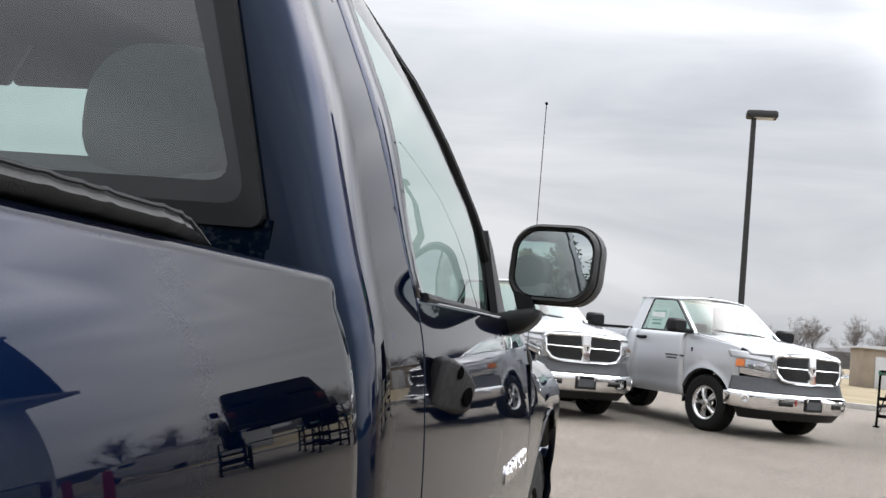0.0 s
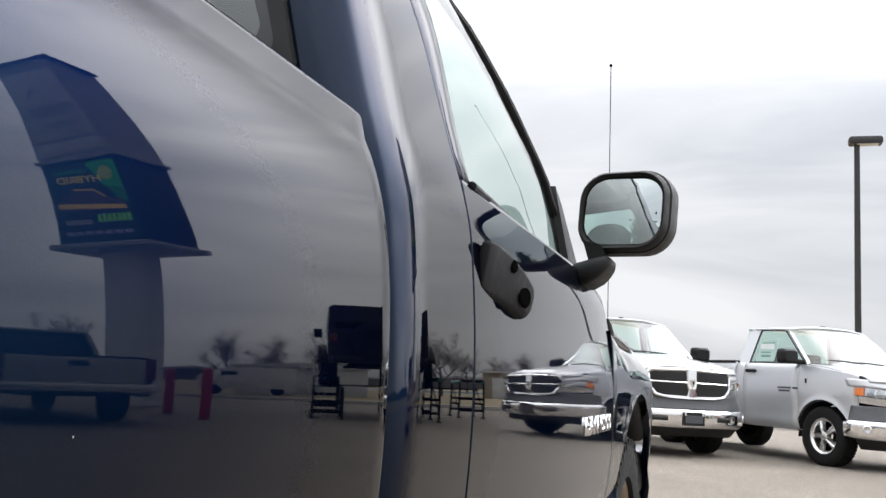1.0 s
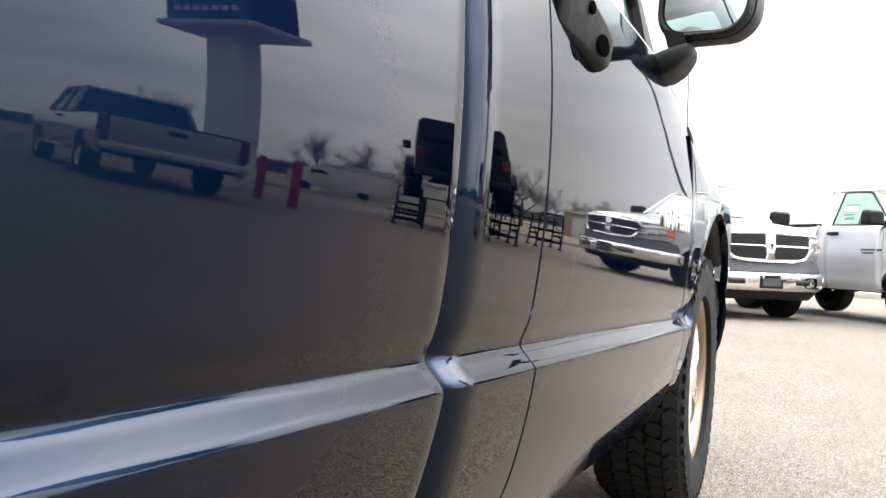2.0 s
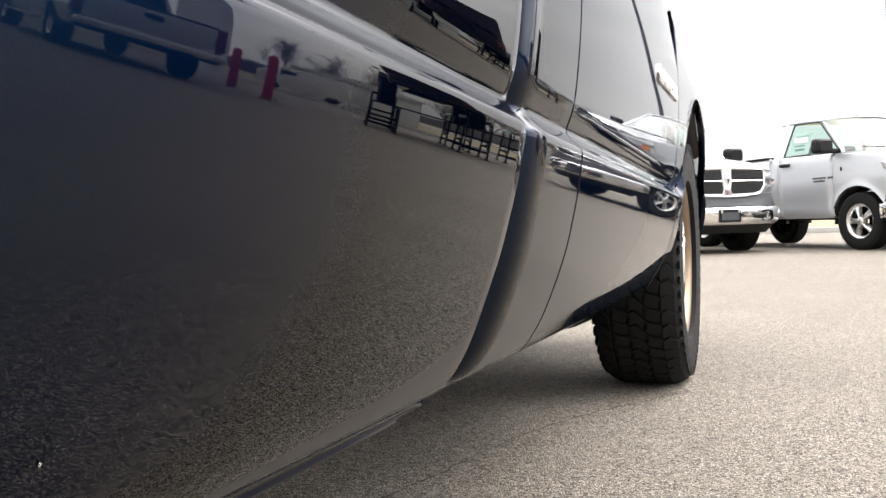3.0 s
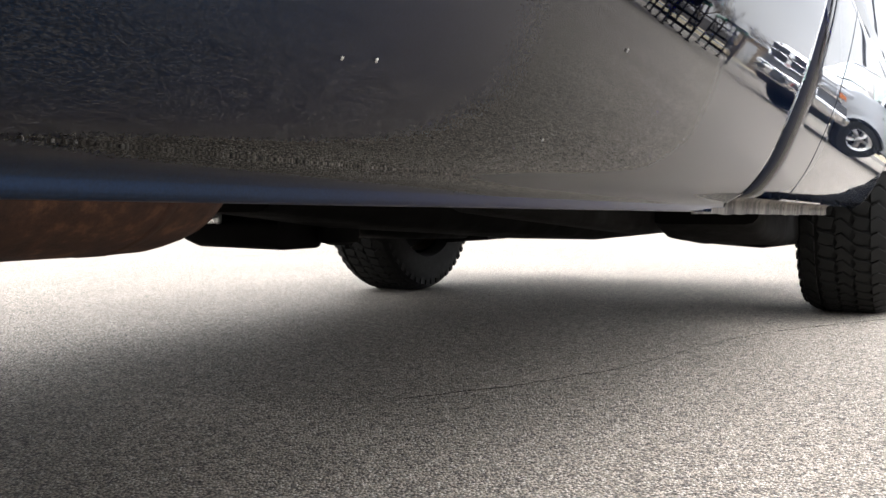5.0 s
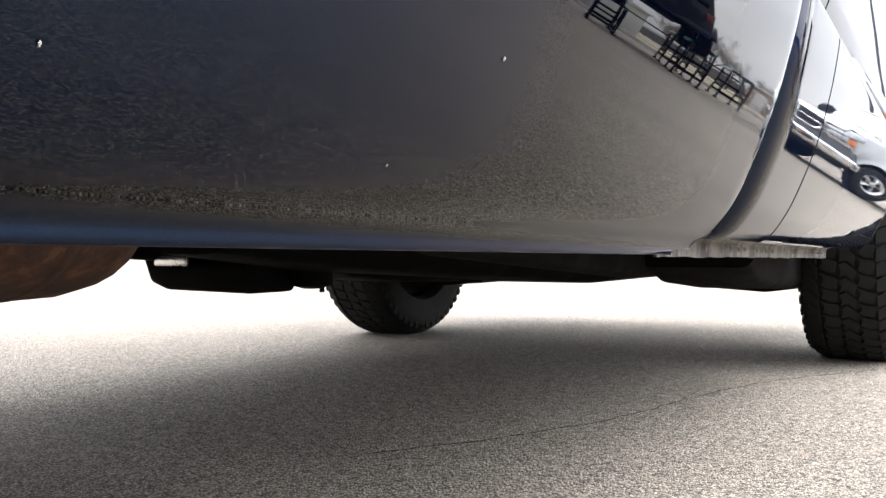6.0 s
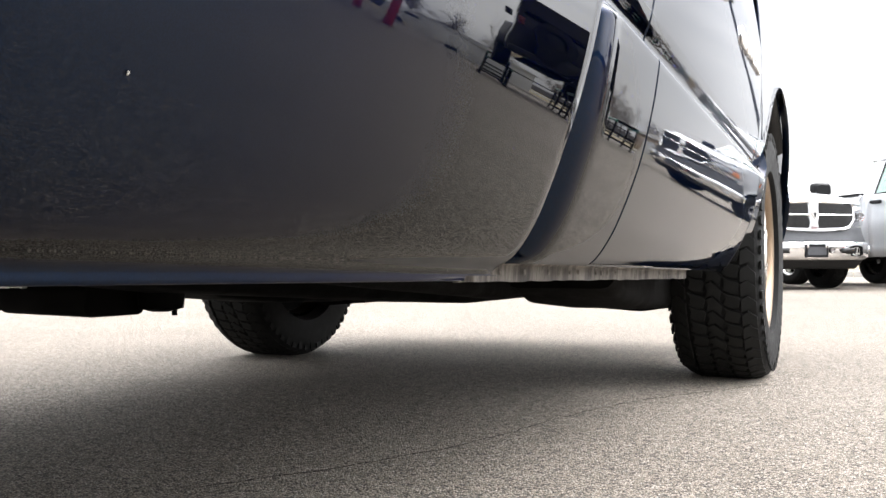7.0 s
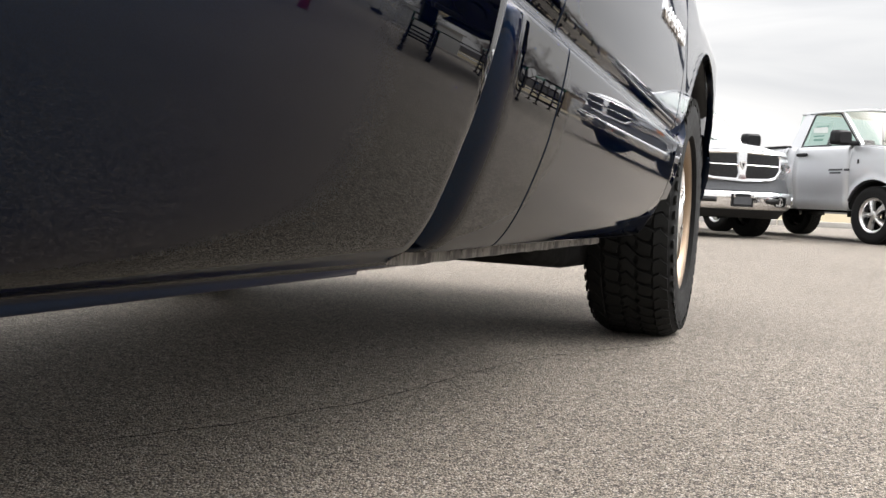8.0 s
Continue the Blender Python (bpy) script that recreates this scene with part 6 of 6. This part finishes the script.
# ---- bare trees and the distance ----
def build_tree(seed, height, m):
    rng = random.Random(seed)
    t = thing("tree", m, "bare winter tree with a spreading grey crown", "tree", "bare trees")
    trunk, crown = bmesh.new(), bmesh.new()

    def grow(p, d, ln, r, level):
        n = 4 if level < 2 else 3
        pts, rad = [p.copy()], [r]
        q = p.copy()
        for k in range(n):
            d = (d + Vector((rng.uniform(-1, 1), rng.uniform(-1, 1), rng.uniform(-0.3, 0.6))) * 0.16).normalized()
            q = q + d * ln / n
            pts.append(q.copy())
            rad.append(r * (1 - 0.55 * (k + 1) / n))
        add_tube(trunk if level < 2 else crown, pts, rad, 7 if level < 2 else 4 if level < 4 else 3, False)
        if level >= 5:
            return
        for k in range(rng.choice((4, 4, 5)) if level else 8):
            i = rng.randint(2 if level == 0 else 1, n)
            ax = Vector((rng.uniform(-1, 1), rng.uniform(-1, 1), rng.uniform(-0.1, 0.8))).normalized()
            nd = (d * 0.62 + ax * 0.8).normalized()
            grow(pts[i], nd, ln * rng.uniform(0.52, 0.74), max(0.008, rad[i] * rng.uniform(0.5, 0.7)), level + 1)
    grow(Vector((0, 0, -0.2)), Vector((0, 0, 1)), height * 0.42, height * 0.026, 0)
    part("trunk", trunk, BARK, t)
    part("crown", crown, TWIGS, t, "fine bare twigs")
    return t


trees = [build_tree(11, 9.0, pose(31.5, 132, -0.16)), build_tree(12, 8.0, pose(37.5, 138, -0.16))]
spots = [(25.5, 140, 0.95, 40, 0), (22.0, 150, 0.9, 75, 1), (34.5, 128, 1.0, 200, 1), (41, 132, 1.1, 100, 0), (46, 126, 1.0, 160, 1), (28.5, 146, 1.0, 20, 0), (54, 108, 1.1, 70, 1), (62, 96, 1.2, 130, 0),
         (49, 84, 1.1, 10, 1), (66, 70, 1.2, 250, 0), (40, 80, 1.0, 280, 0), (80, 52, 1.2, 90, 1), (18, 156, 0.9, 310, 1), (14, 150, 0.85, 260, 0), (30, 74, 0.9, 5, 1), (23, 66, 0.85, 95, 0), (-30, -50, 1.2, 5, 0), (-45, -38, 1.1, 60, 1), (-22, -58, 1.1, 120, 0), (-52, -20, 1.2, 200, 1), (-38, -60, 1.3, 15, 0)]
for x, y, s, r, k in spots:
    c = copy_thing(trees[k], pose(x, y, -0.16, 0, 0, r))
    c.scale = (s, s, s)


def build_evergreen(seed, height, m):
    """A dense dark tree: tapered trunk, drooping limbs, and foliage in ragged clumps along them."""
    rng = random.Random(seed)
    t = thing("tree", m, "dense dark green tree behind the car park", "tree", "evergreen trees")
    trunk, crown = bmesh.new(), bmesh.new()
    add_tube(trunk, [(0, 0, -0.2), (0.05, 0, height * 0.5), (0, 0.05, height * 0.95)], [height * 0.022, height * 0.014, 0.02], 8)
    for k in range(70):
        z = height * (0.14 + 0.84 * k / 70)
        reach = height * 0.26 * (1 - (z / height - 0.35) ** 2 * 1.9) * rng.uniform(0.65, 1.1)
        a = k * 2.4 + rng.uniform(-0.3, 0.3)
        d = Vector((math.cos(a), math.sin(a), rng.uniform(-0.05, 0.35)))
        tip = Vector((0, 0, z)) + d * reach
        add_tube(trunk, [(0, 0, z), tip], [0.05, 0.012], 5, False)
        for i in range(34):
            c = Vector((0, 0, z)).lerp(tip, rng.uniform(0.25, 1.08)) + Vector((rng.gauss(0, 0.32), rng.gauss(0, 0.32), rng.gauss(0, 0.22)))
            u = Vector((rng.uniform(-1, 1), rng.uniform(-1, 1), rng.uniform(-1, 1))).normalized() * rng.uniform(0.12, 0.26)
            v = u.orthogonal().normalized() * rng.uniform(0.08, 0.18)
            crown.faces.new([crown.verts.new(c + u), crown.verts.new(c + v), crown.verts.new(c - u), crown.verts.new(c - v)])
    part("trunk", trunk, BARK, t)
    part("crown", crown, NEEDLES, t, "ragged dark foliage")
    return t


evergreens = [build_evergreen(31, 8.5, pose(-9, -30, -0.16)), build_evergreen(32, 7.5, pose(3, -31, -0.16))]
rng = random.Random(21)
for k, x in enumerate((-24, -19.5, -14, -5.5, -1, 7.5, 12, 17.5, 23)):
    c = copy_thing(evergreens[k % 2], pose(x + rng.uniform(-1, 1), -30.5 - 4 * rng.random(), -0.16, 0, 0, rng.uniform(0, 360)))
    z = rng.uniform(0.75, 1.1)
    c.scale = (z, z, z)


def build_distance():
    """Low far woods with a broken outline, a pond edge, a block shed, a white shed and a white van."""
    rng = random.Random(9)
    bm = bmesh.new()
    prev = None
    for k in range(241):
        a = 2 * math.pi * k / 240
        r = 420 + 25 * math.sin(a * 5)
        h = 5 + 3.0 * abs(math.sin(a * 7.3)) + rng.uniform(0, 2.5)
        cur = [bm.verts.new((r * math.sin(a), r * math.cos(a), -0.3)), bm.verts.new((r * 1.004 * math.sin(a), r * 1.004 * math.cos(a), h * 0.8)), bm.verts.new((r * 1.03 * math.sin(a), r * 1.03 * math.cos(a), h))]
        if prev:
            for j in range(2):
                bm.faces.new((prev[j], cur[j], cur[j + 1], prev[j + 1]))
        prev = cur
    tagged(part("backdrop", bm, FAR_WOODS), "distant line of bare woods on the horizon", "woods", kind="structure")
    bm = box((36, 120, -0.15), (50, 46, 0.04))
    tagged(part("water", bm, WATER), "pale grey pond beyond the grass", "pond", kind="structure")


build_distance()


def build_shed(m, size, wall, label):
    t = thing("shed", m, label, "building")
    w, d, h = size
    part("wall", box((0, 0, h / 2), (w, d, h), 0.02), wall, t)
    roof = loft([[(x, y, z) for x, z in ((-w / 2 - 0.2, h), (w / 2 + 0.2, h), (w / 2 + 0.2, h + 0.12), (0, h + 0.12 + w * 0.04), (-w / 2 - 0.2, h + 0.12))] for y in (-d / 2 - 0.2, d / 2 + 0.2)])
    part("roof", roof, SIGN_GREY, t)
    part("door", box((0, -d / 2 - 0.03, 1.05), (1.0, 0.06, 2.1), 0.01), SIGN_GREY, t)
    return t


build_shed(pose(16.6, 62, -0.16, 0, 0, 8), (2.6, 2.2, 2.6), WALL_TAN, "weathered tan block shed on the grass")
wx, wy = az(27.6, 52)
build_shed(pose(wx, wy, -0.16, 0, 0, -27), (7.5, 4.0, 2.2), WALL_WHITE, "low white shed beyond the car park")


def build_van(m):
    t = thing("van", m, "white van parked far off", "van")
    body = loft([[(x * w, y, z) for x, z in ((0.95, 0.35), (1.0, 0.6), (1.0, 1.3), (0.86, 2.0 * h), (-0.86, 2.0 * h), (-1.0, 1.3), (-1.0, 0.6), (-0.95, 0.35))] for y, w, h in ((-2.4, 0.97, 0.98), (-2.3, 1.0, 1.0), (1.1, 1.0, 1.0), (1.7, 0.95, 0.80), (2.4, 0.92, 0.60), (2.5, 0.88, 0.56))])
    part("body", body, WALL_WHITE, t)
    for s in (1, -1):
        part("side_window", box((s * 0.95, 0.9, 1.45), (0.06, 0.8, 0.42), 0.02), GLASS_DARK, t)
        for y in (-1.5, 1.6):
            w = part("wheel", lathe([(-0.1, 0.02), (-0.1, 0.33), (0.1, 0.33), (0.1, 0.02)], 24), RUBBER, t)
            w.location = (s * 0.88, y, 0.33)
    return t


vx, vy = az(31.0, 46)
build_van(pose(vx, vy, -0.16, 0, 0, -120))
